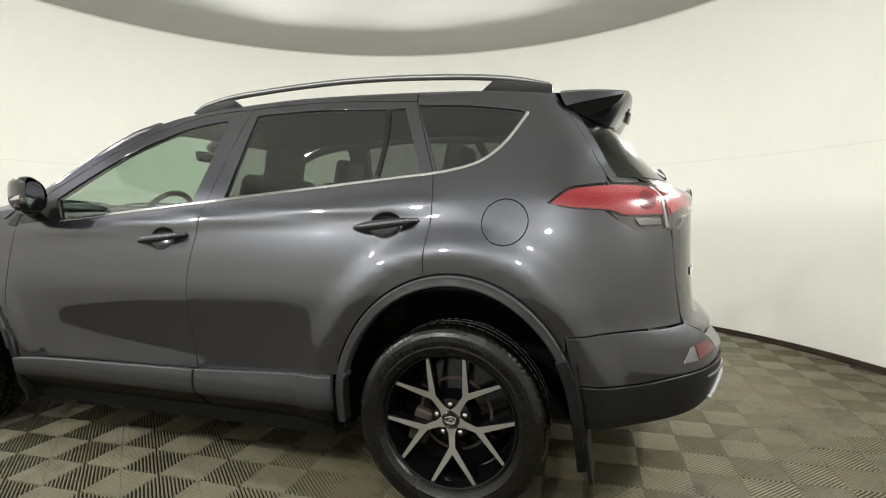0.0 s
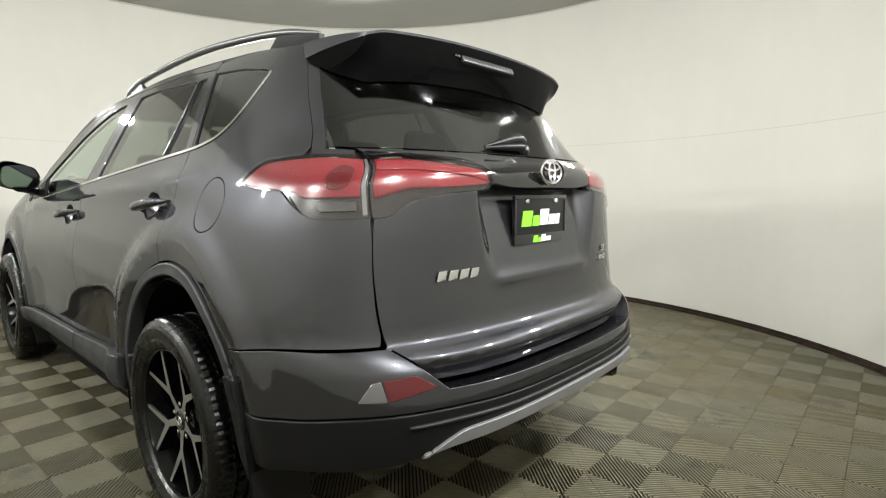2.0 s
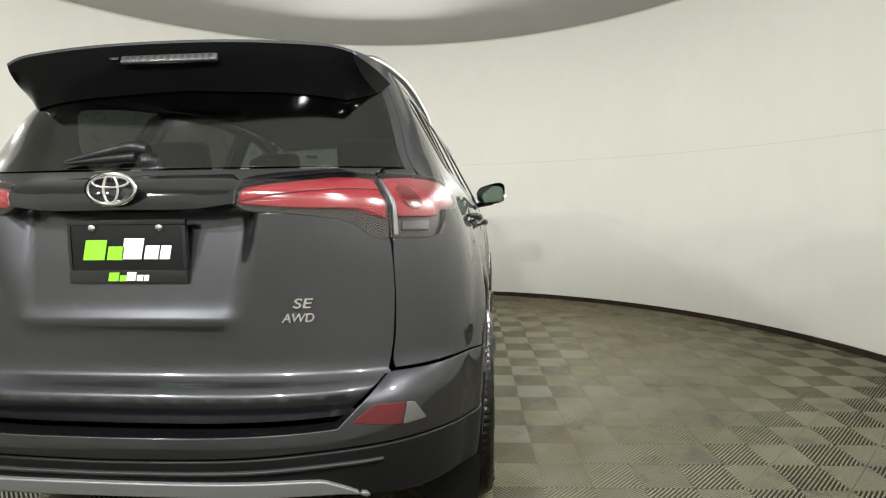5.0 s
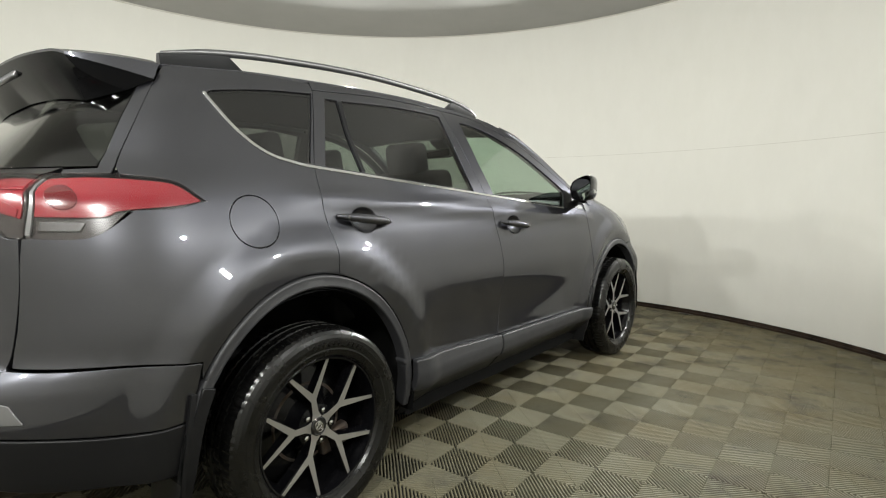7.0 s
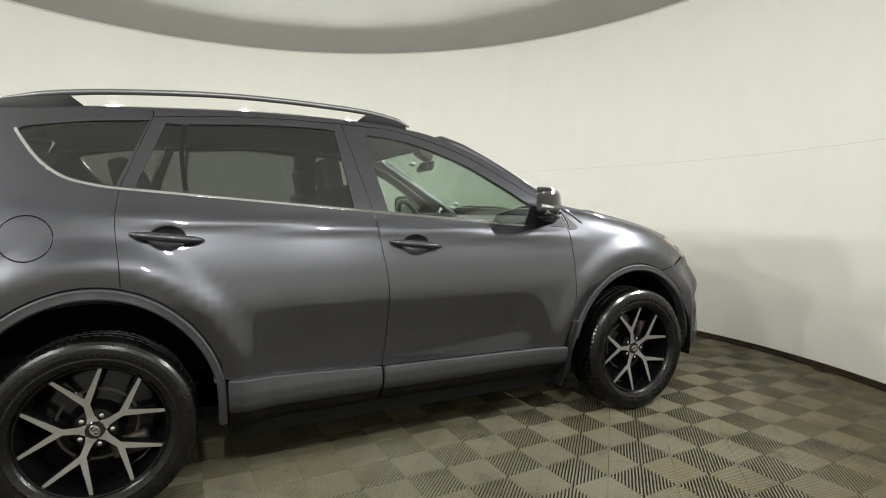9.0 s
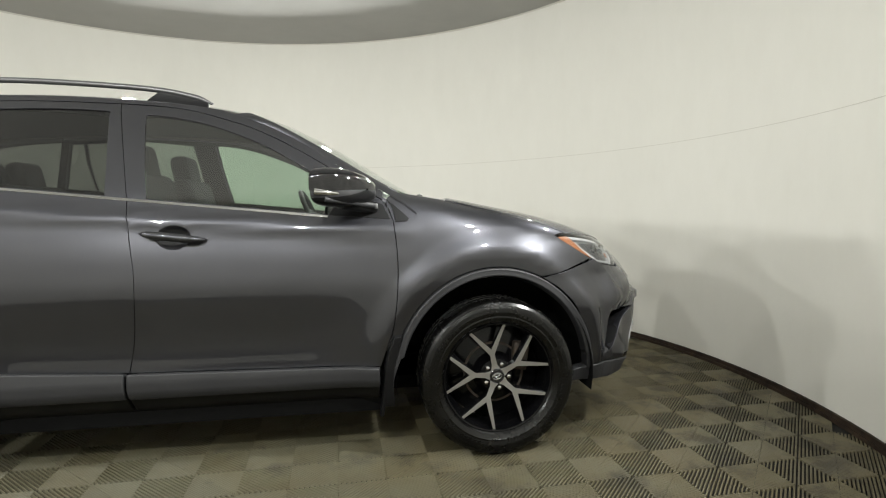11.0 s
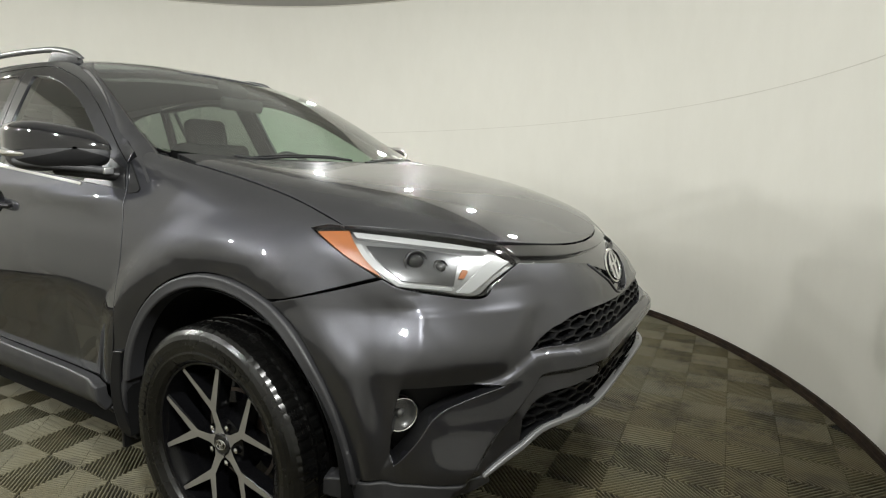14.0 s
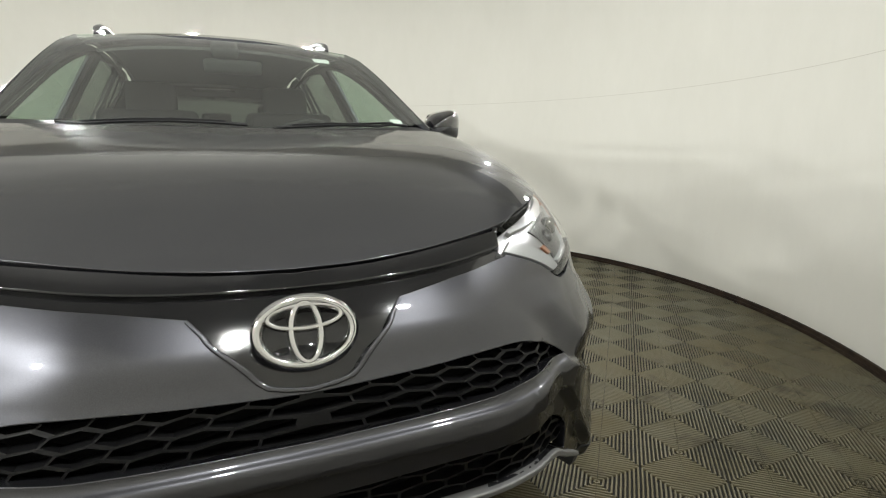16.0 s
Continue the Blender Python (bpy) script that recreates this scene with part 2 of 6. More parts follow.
_x = np.concatenate([NOSE - (NOSE - FRONT_TURN) * (1 - np.cos(np.linspace(0, math.pi / 2, 400)))[::1],
                     np.linspace(FRONT_TURN, REAR_TURN, 400)[1:-1],
                     REAR_TURN + (TAIL - REAR_TURN) * np.sin(np.linspace(0, math.pi / 2, 400))])
_s = np.concatenate([[0], np.cumsum(np.hypot(np.diff(_x), 0.87 * np.diff(plan_width(_x))))])
GIRTH = _s[-1]


def skin(s, q):
    """A point of the body's skin: s runs round the waist from the nose to the tail, q is the height, and over the wings the way up and inwards."""
    s, q = np.asarray(s, float), np.asarray(q, float)
    x0 = np.interp(s, _s, _x)
    uf = np.clip((x0 - FRONT_TURN) / (NOSE - FRONT_TURN), 0, 1)
    ur = np.clip((x0 - REAR_TURN) / (TAIL - REAR_TURN), 0, 1)
    x = x0 + uf**3 * nose_shift(q) + ur**np.interp(q, (1.16, 1.27), (2.0, 1.05)) * tail_shift(q)
    low = np.clip((0.80 - q) / 0.16, 0, 1)
    n = 2.8 + 1.1 * low * low * (3 - 2 * low)
    t = np.clip(1 - np.abs(q - 1.235) / np.where(q < 1.235, 0.115, 0.20), 0, 1)
    r = 3.5 - 0.6 * t * t * (3 - 2 * t)
    y = (1 - uf**n)**(1 / n) * (1 - ur**r)**(1 / r) * half_width(q)
    # wings: the section turns in towards the bonnet
    top = hood_line(x)
    v = np.clip((q - 0.78) / np.maximum(top - 0.78, 0.05), 0, 0.999)
    p = np.interp(x, (0.86, 1.1, 1.25, 1.4, 1.55, 1.7), (16.0, 13.0, 10.0, 7.7, 6.2, 5.0))
    k = np.clip((x - 0.74) / 0.24, 0, 1)
    wing = np.where(q > 0.78, 1 + k * k * (3 - 2 * k) * ((1 - v**p)**(1 / p) - 1), 1.0)
    y = y * wing
    # swellings round the wheels
    for ax, a, b in ((AXLE, 0.467, 0.494), (-AXLE, 0.472, 0.534)):
        r = np.hypot((x - ax) / a, (q - 0.35) / b)
        k = np.clip((1.36 - r) / 0.22, 0, 1)
        fall = np.clip((1.15 - r) / 0.15, 0, 1.15)
        fall = np.where(fall < 0.3, fall * fall / 0.6, fall - 0.15)
        y = y + (0.018 * k * k * (3 - 2 * k) - 0.019 * fall) * (np.abs(x - ax) < 0.75)
    # the doors draw in below their middle, towards the sill
    k = np.clip((0.86 - np.abs(x + 0.03)) / 0.32, 0, 1)
    y = y - 0.022 * np.exp(-((q - 0.56) / 0.16)**2) * k * k * (3 - 2 * k)
    # a soft shoulder under the windows
    y = y + 0.013 * np.exp(-((q - (1.070 - 0.06 * x)) / 0.036)**2) * np.clip((1.2 - np.abs(x + 0.2)) / 0.3, 0, 1)
    return np.stack([x, y, q + 0 * s], -1)


def s_at_x(x, q):
    """The way round at which the skin has this x."""
    x, q = np.broadcast_arrays(np.asarray(x, float), np.asarray(q, float))
    lo, hi = np.zeros(x.shape), np.full(x.shape, GIRTH)
    for _ in range(40):
        mid = (lo + hi) / 2
        ahead = skin(mid, q)[..., 0] > x
        lo, hi = np.where(ahead, mid, lo), np.where(ahead, hi, mid)
    return (lo + hi) / 2


def s_at_y(y, q, front):
    """The way round at which the nose or the tail has this half width."""
    y, q = np.broadcast_arrays(np.asarray(y, float), np.asarray(q, float))
    lo, hi = np.full(y.shape, 0.0 if front else GIRTH), np.full(y.shape, GIRTH / 2)
    for _ in range(40):
        mid = (lo + hi) / 2
        inside = skin(mid, q)[..., 1] < y
        lo, hi = np.where(inside, mid, lo), np.where(inside, hi, mid)
    return (lo + hi) / 2


def top_skin(x, y):
    """Bonnet and wing tops, by plan."""
    x, y = np.asarray(x, float), np.abs(np.asarray(y, float))
    h = hood_line(x)
    p = np.interp(x, (0.86, 1.1, 1.25, 1.4, 1.55, 1.7), (16.0, 13.0, 10.0, 7.7, 6.2, 5.0))
    z = h + 0 * y
    for _ in range(36):
        uf = np.clip((x - uf_shift(z, x) - FRONT_TURN) / (NOSE - FRONT_TURN), 0, 0.999)
        b = np.maximum((1 - uf**2.8)**(1 / 2.8) * half_width(z), 0.05)
        r = np.clip(y / b, 0, 0.9995)
        z = 0.5 * z + 0.5 * (0.78 + (h - 0.78) * (1 - r**p)**(1 / p))
    return np.stack([x + 0 * y, y, z], -1)


def uf_shift(z, x):
    u = np.clip((x - FRONT_TURN) / (NOSE - FRONT_TURN), 0, 1)
    return u**3 * nose_shift(z)


# ---- building helpers ----
def mesh_of(name, verts, faces, normals=None, smooth=True):
    me = bpy.data.meshes.new(name)
    me.from_pydata([tuple(v) for v in verts], [], faces)
    me.update()
    if smooth:
        me.shade_smooth()
    if normals is not None:
        me.normals_split_custom_set_from_vertices([tuple(n) for n in normals])
    return me


def put(name, me, mat, parent=None, label="", m=None):
    ob = new(name, me)
    if mat is not None:
        me.materials.clear()
        me.materials.append(mat)
    if parent is not None:
        ob.parent = parent
    if m is not None:
        ob.matrix_local = m
    if label:
        ob["label"] = label
    return ob


def part(name, bm, mat, parent, label="", smooth=True, angle=None, m=None):
    me = bpy.data.meshes.new(name)
    bm.normal_update()
    if angle is not None:
        for e in bm.edges:
            if len(e.link_faces) == 2 and e.calc_face_angle(0) > radians(angle):
                e.smooth = False
    bm.to_mesh(me)
    bm.free()
    if smooth:
        me.shade_smooth()
        if angle is not None:
            me.set_sharp_from_angle(angle=radians(angle))
    return put(name, me, mat, parent, label, m)


def empty(name, label, category, group="", m=None):
    ob = new(name)
    ob.empty_display_size = 0.1
    if m is not None:
        ob.matrix_world = m
    return tagged(ob, label, category, group)


def box(bm, sx, sy, sz, at=(0, 0, 0), rot=None, bevel=0.0, segs=2):
    g = bmesh.ops.create_cube(bm, size=1)
    vs = g["verts"]
    bmesh.ops.scale(bm, vec=(sx, sy, sz), verts=vs)
    if bevel:
        es = list({e for v in vs for e in v.link_edges})
        r = bmesh.ops.bevel(bm, geom=es, offset=bevel, segments=segs, affect="EDGES", profile=0.6)
        vs = list({v for f in r["faces"] for v in f.verts} | {v for v in vs if v.is_valid})
    if rot is not None:
        bmesh.ops.transform(bm, matrix=rot, verts=vs)
    bmesh.ops.translate(bm, vec=at, verts=vs)
    return vs


def lathe(profile, n=48, axis="Y", arc=1.0):
    """Turns (radius, along) pairs about an axis."""
    bm = bmesh.new()
    rings = []
    for i in range(n if arc == 1.0 else n + 1):
        a = 2 * math.pi * arc * i / n
        ring = []
        for r, h in profile:
            c, s = r * math.cos(a), r * math.sin(a)
            ring.append(bm.verts.new((c, h, s) if axis == "Y" else (c, s, h) if axis == "Z" else (h, c, s)))
        rings.append(ring)
    m = len(rings)
    for i in range(m if arc == 1.0 else m - 1):
        for j in range(len(profile) - 1):
            a, b = rings[i], rings[(i + 1) % m]
            bm.faces.new((a[j], a[j + 1], b[j + 1], b[j]))
    bmesh.ops.recalc_face_normals(bm, faces=bm.faces)
    return bm


def catmull(pts, per=8, closed=False):
    pts = [np.array(p, float) for p in pts]
    if len(pts) < 3:
        a, b = pts
        return [a + (b - a) * i / per for i in range(per + 1)]
    out = []
    n = len(pts)
    for i in range(n if closed else n - 1):
        p1, p2 = pts[i], pts[(i + 1) % n]
        p0 = pts[i - 1] if (closed or i > 0) else 2 * p1 - p2
        p3 = pts[(i + 2) % n] if (closed or i < n - 2) else 2 * p2 - p1
        for k in range(per):
            t = k / per
            out.append(0.5 * (2 * p1 + (p2 - p0) * t + (2 * p0 - 5 * p1 + 4 * p2 - p3) * t * t + (3 * p1 - p0 - 3 * p2 + p3) * t**3))
    if not closed:
        out.append(pts[-1])
    return out


def outline(*runs, per=8):
    """A closed outline of smooth runs that meet in corners."""
    out = []
    for r in runs:
        c = catmull(r, per)
        if out and np.hypot(*(out[-1] - c[0])) < 1e-6:
            c = c[1:]
        out += c
    if np.hypot(*(out[-1] - out[0])) < 1e-6:
        out.pop()
    return np.array(out)


def evened(poly, step):
    """The outline with no stretch longer than step."""
    out = []
    for a, b in zip(poly, np.roll(poly, -1, 0)):
        k = max(1, int(math.ceil(np.hypot(*(b - a)) / step)))
        out += [a + (b - a) * i / k for i in range(k)]
    return np.array(out)


def signed_area(p):
    q = np.roll(p, -1, 0)
    return 0.5 * np.sum(p[:, 0] * q[:, 1] - q[:, 0] * p[:, 1])


def inset(poly, d):
    """The outline moved inwards by d."""
    p = poly if signed_area(poly) > 0 else poly[::-1]
    a, b = p - np.roll(p, 1, 0), np.roll(p, -1, 0) - p
    na = np.stack([-a[:, 1], a[:, 0]], 1) / np.maximum(np.hypot(a[:, 0], a[:, 1]), 1e-9)[:, None]
    nb = np.stack([-b[:, 1], b[:, 0]], 1) / np.maximum(np.hypot(b[:, 0], b[:, 1]), 1e-9)[:, None]
    n = na + nb
    k = 1 + (na * nb).sum(1)
    return p + n / np.maximum(k, 0.35)[:, None] * d


def within(poly, pts):
    x, y = pts[:, 0], pts[:, 1]
    r = np.zeros(len(pts), bool)
    for (x1, y1), (x2, y2) in zip(poly, np.roll(poly, -1, 0)):
        hit = (y1 > y) != (y2 > y)
        r ^= hit & (x < (x2 - x1) * (y - y1) / (y2 - y1 + 1e-15) + x1)
    return r


def sheet(name, poly, place, mat, parent, step=0.035, gap=0.0010, thick=0.012, holes=(), label="", lift=0.0, mirror=False, edge=0.03, rounded=0.0017, folds=()):
    """A panel: an outline on a curved surface, with thickness and a softened rim; folds are lines along which it is creased. place maps (n, 2) to (n, 3), with normals outwards for y >= 0."""
    from_ = lambda q: place(np.asarray(q, float))
    poly = evened(inset(np.asarray(poly, float), gap + rounded), edge)
    rings = [poly] + [evened(inset(np.asarray(h, float), -gap - rounded), edge) for h in holes]
    lo, hi = poly.min(0), poly.max(0)
    gx, gy = np.meshgrid(np.arange(lo[0] + step / 2, hi[0], step), np.arange(lo[1] + step / 2, hi[1], step))
    grid = np.stack([gx.ravel(), gy.ravel()], 1)
    keep = within(poly, grid)
    for h in rings[1:]:
        keep &= ~within(h, grid)
    grid = grid[keep]
    border = np.concatenate(rings)
    if len(grid):
        d = np.concatenate([np.min(np.hypot(g[:, None, 0] - border[None, :, 0], g[:, None, 1] - border[None, :, 1]), 1) for g in np.array_split(grid, len(grid) // 2000 + 1)])
        grid = grid[d > step * 0.45]
    lines = []
    for f in folds:
        f = np.asarray(f, float)
        n = max(2, int(np.sum(np.hypot(*np.diff(f, axis=0).T)) / edge) + 1)
        way = np.concatenate([[0], np.cumsum(np.hypot(*np.diff(f, axis=0).T))])
        f = np.stack([np.interp(np.linspace(0, way[-1], n), way, f[:, i]) for i in (0, 1)], 1)
        ok = within(poly, f)
        for h in rings[1:]:
            ok &= ~within(h, f)
        ok &= np.min(np.hypot(f[:, None, 0] - border[None, :, 0], f[:, None, 1] - border[None, :, 1]), 1) > 0.004
        lines.append((f, ok))
    kept = [f[ok] for f, ok in lines]
    if kept and len(grid):
        every = np.concatenate(kept)
        d = np.concatenate([np.min(np.hypot(g[:, None, 0] - every[None, :, 0], g[:, None, 1] - every[None, :, 1]), 1) for g in np.array_split(grid, len(grid) // 2000 + 1)])
        grid = grid[d > step * 0.45]
    pts = np.concatenate([border, grid] + kept)
    edges, k = [], len(border) + len(grid)
    for f, ok in lines:
        at_ = np.cumsum(ok) - 1 + k
        edges += [(int(at_[i]), int(at_[i + 1])) for i in range(len(f) - 1) if ok[i] and ok[i + 1]]
        k += int(ok.sum())
    k = 0
    for r in rings:
        edges += [(k + i, k + (i + 1) % len(r)) for i in range(len(r))]
        k += len(r)
    from mathutils import geometry
    v2, _, tris, ov, _, _ = geometry.delaunay_2d_cdt([Vector(p) for p in pts], edges, [], 0, 1e-7)
    v2 = np.array([tuple(v) for v in v2])
    tris = np.array([t for t in tris if len(t) == 3])
    mid = v2[tris].mean(1)
    ok = within(poly, mid)
    for h in rings[1:]:
        ok &= ~within(h, mid)
    a, b, c = (v2[tris[:, i]] for i in (0, 1, 2))
    area = np.abs((b[:, 0] - a[:, 0]) * (c[:, 1] - a[:, 1]) - (b[:, 1] - a[:, 1]) * (c[:, 0] - a[:, 0]))
    long_ = np.max([np.hypot(*(b - a).T), np.hypot(*(c - b).T), np.hypot(*(a - c).T)], axis=0)
    tris = tris[ok & (area > 2e-5 * long_)]
    p3 = from_(v2)
    e = 1.2e-3
    du = from_(v2 + (e, 0)) - from_(v2 - (e, 0))
    dv = from_(v2 + (0, e)) - from_(v2 - (0, e))
    nrm = np.cross(du, dv)
    nrm /= np.maximum(np.linalg.norm(nrm, axis=1), 1e-12)[:, None]
    # outwards is away from the body's core
    core = np.array([0.0, 0.0, 0.75])
    ref = p3 - core
    ref[:, 0] *= 0.35
    if np.sum(nrm * ref) < 0:
        nrm = -nrm
    p3 = p3 + nrm * lift
    flip = np.sum(np.cross(p3[tris[:, 1]] - p3[tris[:, 0]], p3[tris[:, 2]] - p3[tris[:, 0]]) * nrm[tris[:, 0]], 1) < 0
    tris[flip] = tris[flip][:, ::-1]
    verts, normals, faces = [p3], [nrm], [tuple(t) for t in tris]
    base = len(p3)
    # rim: a softened step, then straight back
    count = {}
    for t in tris:
        for a, b in ((t[0], t[1]), (t[1], t[2]), (t[2], t[0])):
            count[(a, b)] = 1
    rim = [(a, b) for a, b in count if (b, a) not in count]
    ids = sorted({i for ab in rim for i in ab})
    out = {i: np.zeros(3) for i in ids}
    for a, b in rim:
        o = np.cross(p3[b] - p3[a], nrm[a])
        o /= max(np.linalg.norm(o), 1e-12)
        out[a] += o
        out[b] += o
    at = {i: k for k, i in enumerate(ids)}
    o = np.array([out[i] / max(np.linalg.norm(out[i]), 1e-9) for i in ids])
    P, N = p3[ids], nrm[ids]
    r = rounded
    layers = [(P, N), (P + o * r * 0.7 - N * r * 0.3, N * 0.7 + o * 0.7), (P + o * r - N * r, o), (P + o * r - N * thick, o)]
    for lp, ln in layers:
        verts.append(lp)
        normals.append(ln)
    n = len(ids)
    for j in range(3):
        b0, b1 = base + j * n, base + (j + 1) * n
        faces += [(b0 + at[b], b0 + at[a], b1 + at[a], b1 + at[b]) for a, b in rim]
    V, Nn = np.concatenate(verts), np.concatenate(normals)
    if mirror:
        V, Nn = V * (1, -1, 1), Nn * (1, -1, 1)
        faces = [tuple(reversed(f)) for f in faces]
    return put(name, mesh_of(name, V, faces, Nn), mat, parent, label)


def tube(points, radius, mat=None, name="tube", parent=None, label="", n=10, flat=1.0, caps=True, up=(0, 0, 1)):
    """A bar along points; radius may be a list."""
    P = [Vector(p) for p in points]
    R = radius if isinstance(radius, (list, tuple)) else [radius] * len(P)
    bm = bmesh.new()
    rings = []
    for i, p in enumerate(P):
        t = (P[min(i + 1, len(P) - 1)] - P[max(i - 1, 0)]).normalized()
        side = t.cross(Vector(up))
        side = side.normalized() if side.length > 1e-5 else Vector((1, 0, 0))
        u = side.cross(t).normalized()
        rings.append([bm.verts.new(p + side * R[i] * math.cos(2 * math.pi * k / n) + u * R[i] * flat * math.sin(2 * math.pi * k / n)) for k in range(n)])
    for a, b in zip(rings, rings[1:]):
        for k in range(n):
            bm.faces.new((a[k], a[(k + 1) % n], b[(k + 1) % n], b[k]))
    if caps:
        bm.faces.new(list(reversed(rings[0])))
        bm.faces.new(rings[-1])
    bmesh.ops.recalc_face_normals(bm, faces=bm.faces)
    return part(name, bm, mat, parent, label, angle=50)


# ---- the round booth ----
def ring_wall(bm, r0, r1, z0, z1, n=160):
    loops = []
    for r, z in ((r0, z0), (r0, z1), (r1, z1), (r1, z0)):
        loops.append([bm.verts.new((ROOM[0] + r * math.cos(2 * math.pi * i / n), ROOM[1] + r * math.sin(2 * math.pi * i / n), z)) for i in range(n)])
    for a, b in zip(loops, loops[1:] + loops[:1]):
        for i in range(n):
            bm.faces.new((a[i], a[(i + 1) % n], b[(i + 1) % n], b[i]))
    bmesh.ops.recalc_face_normals(bm, faces=bm.faces)


bm = bmesh.new()
ring_wall(bm, ROOM_R, ROOM_R + 0.35, -0.05, ROOM_H + 0.1)
wall = part("wall_round", bm, WALL, None, angle=40)
tagged(wall, "smooth white painted wall curving right round the booth", "wall", kind="structure")
bm = bmesh.new()
bmesh.ops.create_circle(bm, cap_ends=True, segments=160, radius=ROOM_R + 0.02)
ext = bmesh.ops.extrude_face_region(bm, geom=bm.faces[:])
bmesh.ops.translate(bm, vec=(0, 0, 0.08), verts=[v for v in ext["geom"] if isinstance(v, bmesh.types.BMVert)])
bmesh.ops.recalc_face_normals(bm, faces=bm.faces)
bmesh.ops.translate(bm, vec=(*ROOM, ROOM_H), verts=bm.verts)
ceiling = part("ceiling", bm, CEIL, None, smooth=False)
tagged(ceiling, "flat round grey ceiling", "ceiling", kind="structure")
bm = bmesh.new()
ring_wall(bm, ROOM_R - 0.012, ROOM_R - 0.001, ROOM_H - 0.014, ROOM_H - 0.001)
tagged(part("trim_ceiling", bm, CRACK, None, angle=40), "thin grey shadow-gap bead where wall meets ceiling", "trim", kind="structure")
bm = bmesh.new()
ring_wall(bm, ROOM_R - 0.024, ROOM_R - 0.001, 0.0, 0.020)
ring_wall(bm, ROOM_R - 0.015, ROOM_R - 0.001, 0.020, 0.044)
tagged(part("baseboard", bm, TRIM, None, angle=40), "dark brown rubber skirting strip, scuffed", "skirting", kind="structure")
# joints of the wall boards
bm = bmesh.new()
ring_wall(bm, ROOM_R - 0.0022, ROOM_R + 0.01, 1.588, 1.5915)
tagged(part("trim_joint", bm, CRACK, None, angle=40), "hairline horizontal joint between the wall boards", "joint", kind="structure")

# floor slab below the tiles
bm = bmesh.new()
bmesh.ops.create_circle(bm, cap_ends=True, segments=160, radius=ROOM_R + 0.3)
bmesh.ops.translate(bm, vec=(*ROOM, -0.0095), verts=bm.verts)
floor = part("floor", bm, UNDER, None, smooth=False)
tagged(floor, "floor of ribbed grey interlocking plastic tiles, stained and dusty", "floor", kind="structure")


# ---- the car: surfaces that its panels lie on ----
car = empty("car", "dark grey metallic compact SUV with black ten-spoke wheels, parked", "car")


def on_skin(q):
    return skin(q[:, 0], q[:, 1])


# how far the nose's corners stand behind the round plan, by half width and height
CHAMFER_Y = (0, 0.30, 0.42, 0.52, 0.58, 0.706, 0.75, 0.82, 0.87, 0.95)
CHAMFER_Z = (0.30, 0.45, 0.60, 0.68, 0.78, 0.86, 0.92)
CHAMFER = [curve(CHAMFER_Y, row) for row in ((0, 0, -0.010, -0.030, -0.040, -0.060, -0.050, -0.030, 0, 0), (0, 0, -0.015, -0.050, -0.065, -0.095, -0.085, -0.050, 0, 0),
                                             (0, 0, -0.020, -0.068, -0.075, -0.105, -0.090, -0.050, 0, 0), (0, 0, -0.020, -0.064, -0.066, -0.075, -0.060, -0.030, 0, 0),
                                             (0, 0, -0.015, -0.035, -0.035, -0.030, -0.015, 0, 0, 0), (0, 0, -0.012, -0.015, -0.010, 0.010, 0.020, 0.010, 0, 0), (0, 0, -0.005, -0.005, 0, 0, 0, 0, 0, 0))]


def chamfer(y, z):
    z = np.clip(z, CHAMFER_Z[0], CHAMFER_Z[-1] - 1e-6)
    knots = np.array(CHAMFER_Z)
    rows = np.stack([c(np.minimum(y, 0.95)) for c in CHAMFER])
    slope = np.gradient(rows, knots, axis=0)
    i = np.clip(np.searchsorted(knots, z, side="right") - 1, 0, len(knots) - 2)
    n = np.arange(len(z))
    h = knots[i + 1] - knots[i]
    t = (z - knots[i]) / h
    return ((2 * t**3 - 3 * t**2 + 1) * rows[i, n] + (t**3 - 2 * t**2 + t) * h * slope[i, n]
            + (3 * t**2 - 2 * t**3) * rows[i + 1, n] + (t**3 - t**2) * h * slope[i + 1, n])


def on_nose(q):
    """Skin about the nose: the first number is the way from the middle, left positive."""
    p = skin(np.abs(q[:, 0]), q[:, 1])
    p[:, 0] += chamfer(p[:, 1], q[:, 1])
    p[:, 1] *= np.where(q[:, 0] < 0, -1, 1)
    return p


def on_tail(q):
    p = skin(GIRTH - np.abs(q[:, 0]), q[:, 1])
    p[:, 1] *= np.where(q[:, 0] < 0, -1, 1)
    return p


def step(x):
    x = np.clip(x, 0, 1)
    return x * x * (3 - 2 * x)


def on_hatch(q):
    """The tail with the number plate's recess, and the fold above the bumper."""
    p = on_tail(q)
    u, z = np.abs(q[:, 0]), q[:, 1]
    half = 0.262 + 0.27 * (z - 0.875)
    flank = step((half + 0.062 - u) / 0.080)
    fall = np.clip((z - 0.850) / 0.27, 0, 1)
    p[:, 0] += 0.062 * flank * (fall + 0.05 * (1 - np.exp(-fall / 0.06))) - 0.006 * flank * np.exp(-((z - 0.850) / 0.025)**2)
    # below the ledge the panel drops straight, a little inwards
    p[:, 0] += np.interp(z, (0.60, 0.64, 0.668, 0.684, 0.69), (0.066, 0.046, 0.020, 0.002, 0.0)) * step((0.70 - u) / 0.08)
    return p


def on_top(q):
    p = top_skin(q[:, 0], q[:, 1])
    p[:, 1] *= np.where(q[:, 1] < 0, -1, 1)
    return p


def on_roof(q):
    x, y = q[:, 0], q[:, 1]
    c, e = roof_line(x), np.minimum(roof_edge(x), roof_line(x) - 0.01)
    return np.stack([x, y, c - (c - e) * (np.abs(y) / 0.545)**2.6], -1)


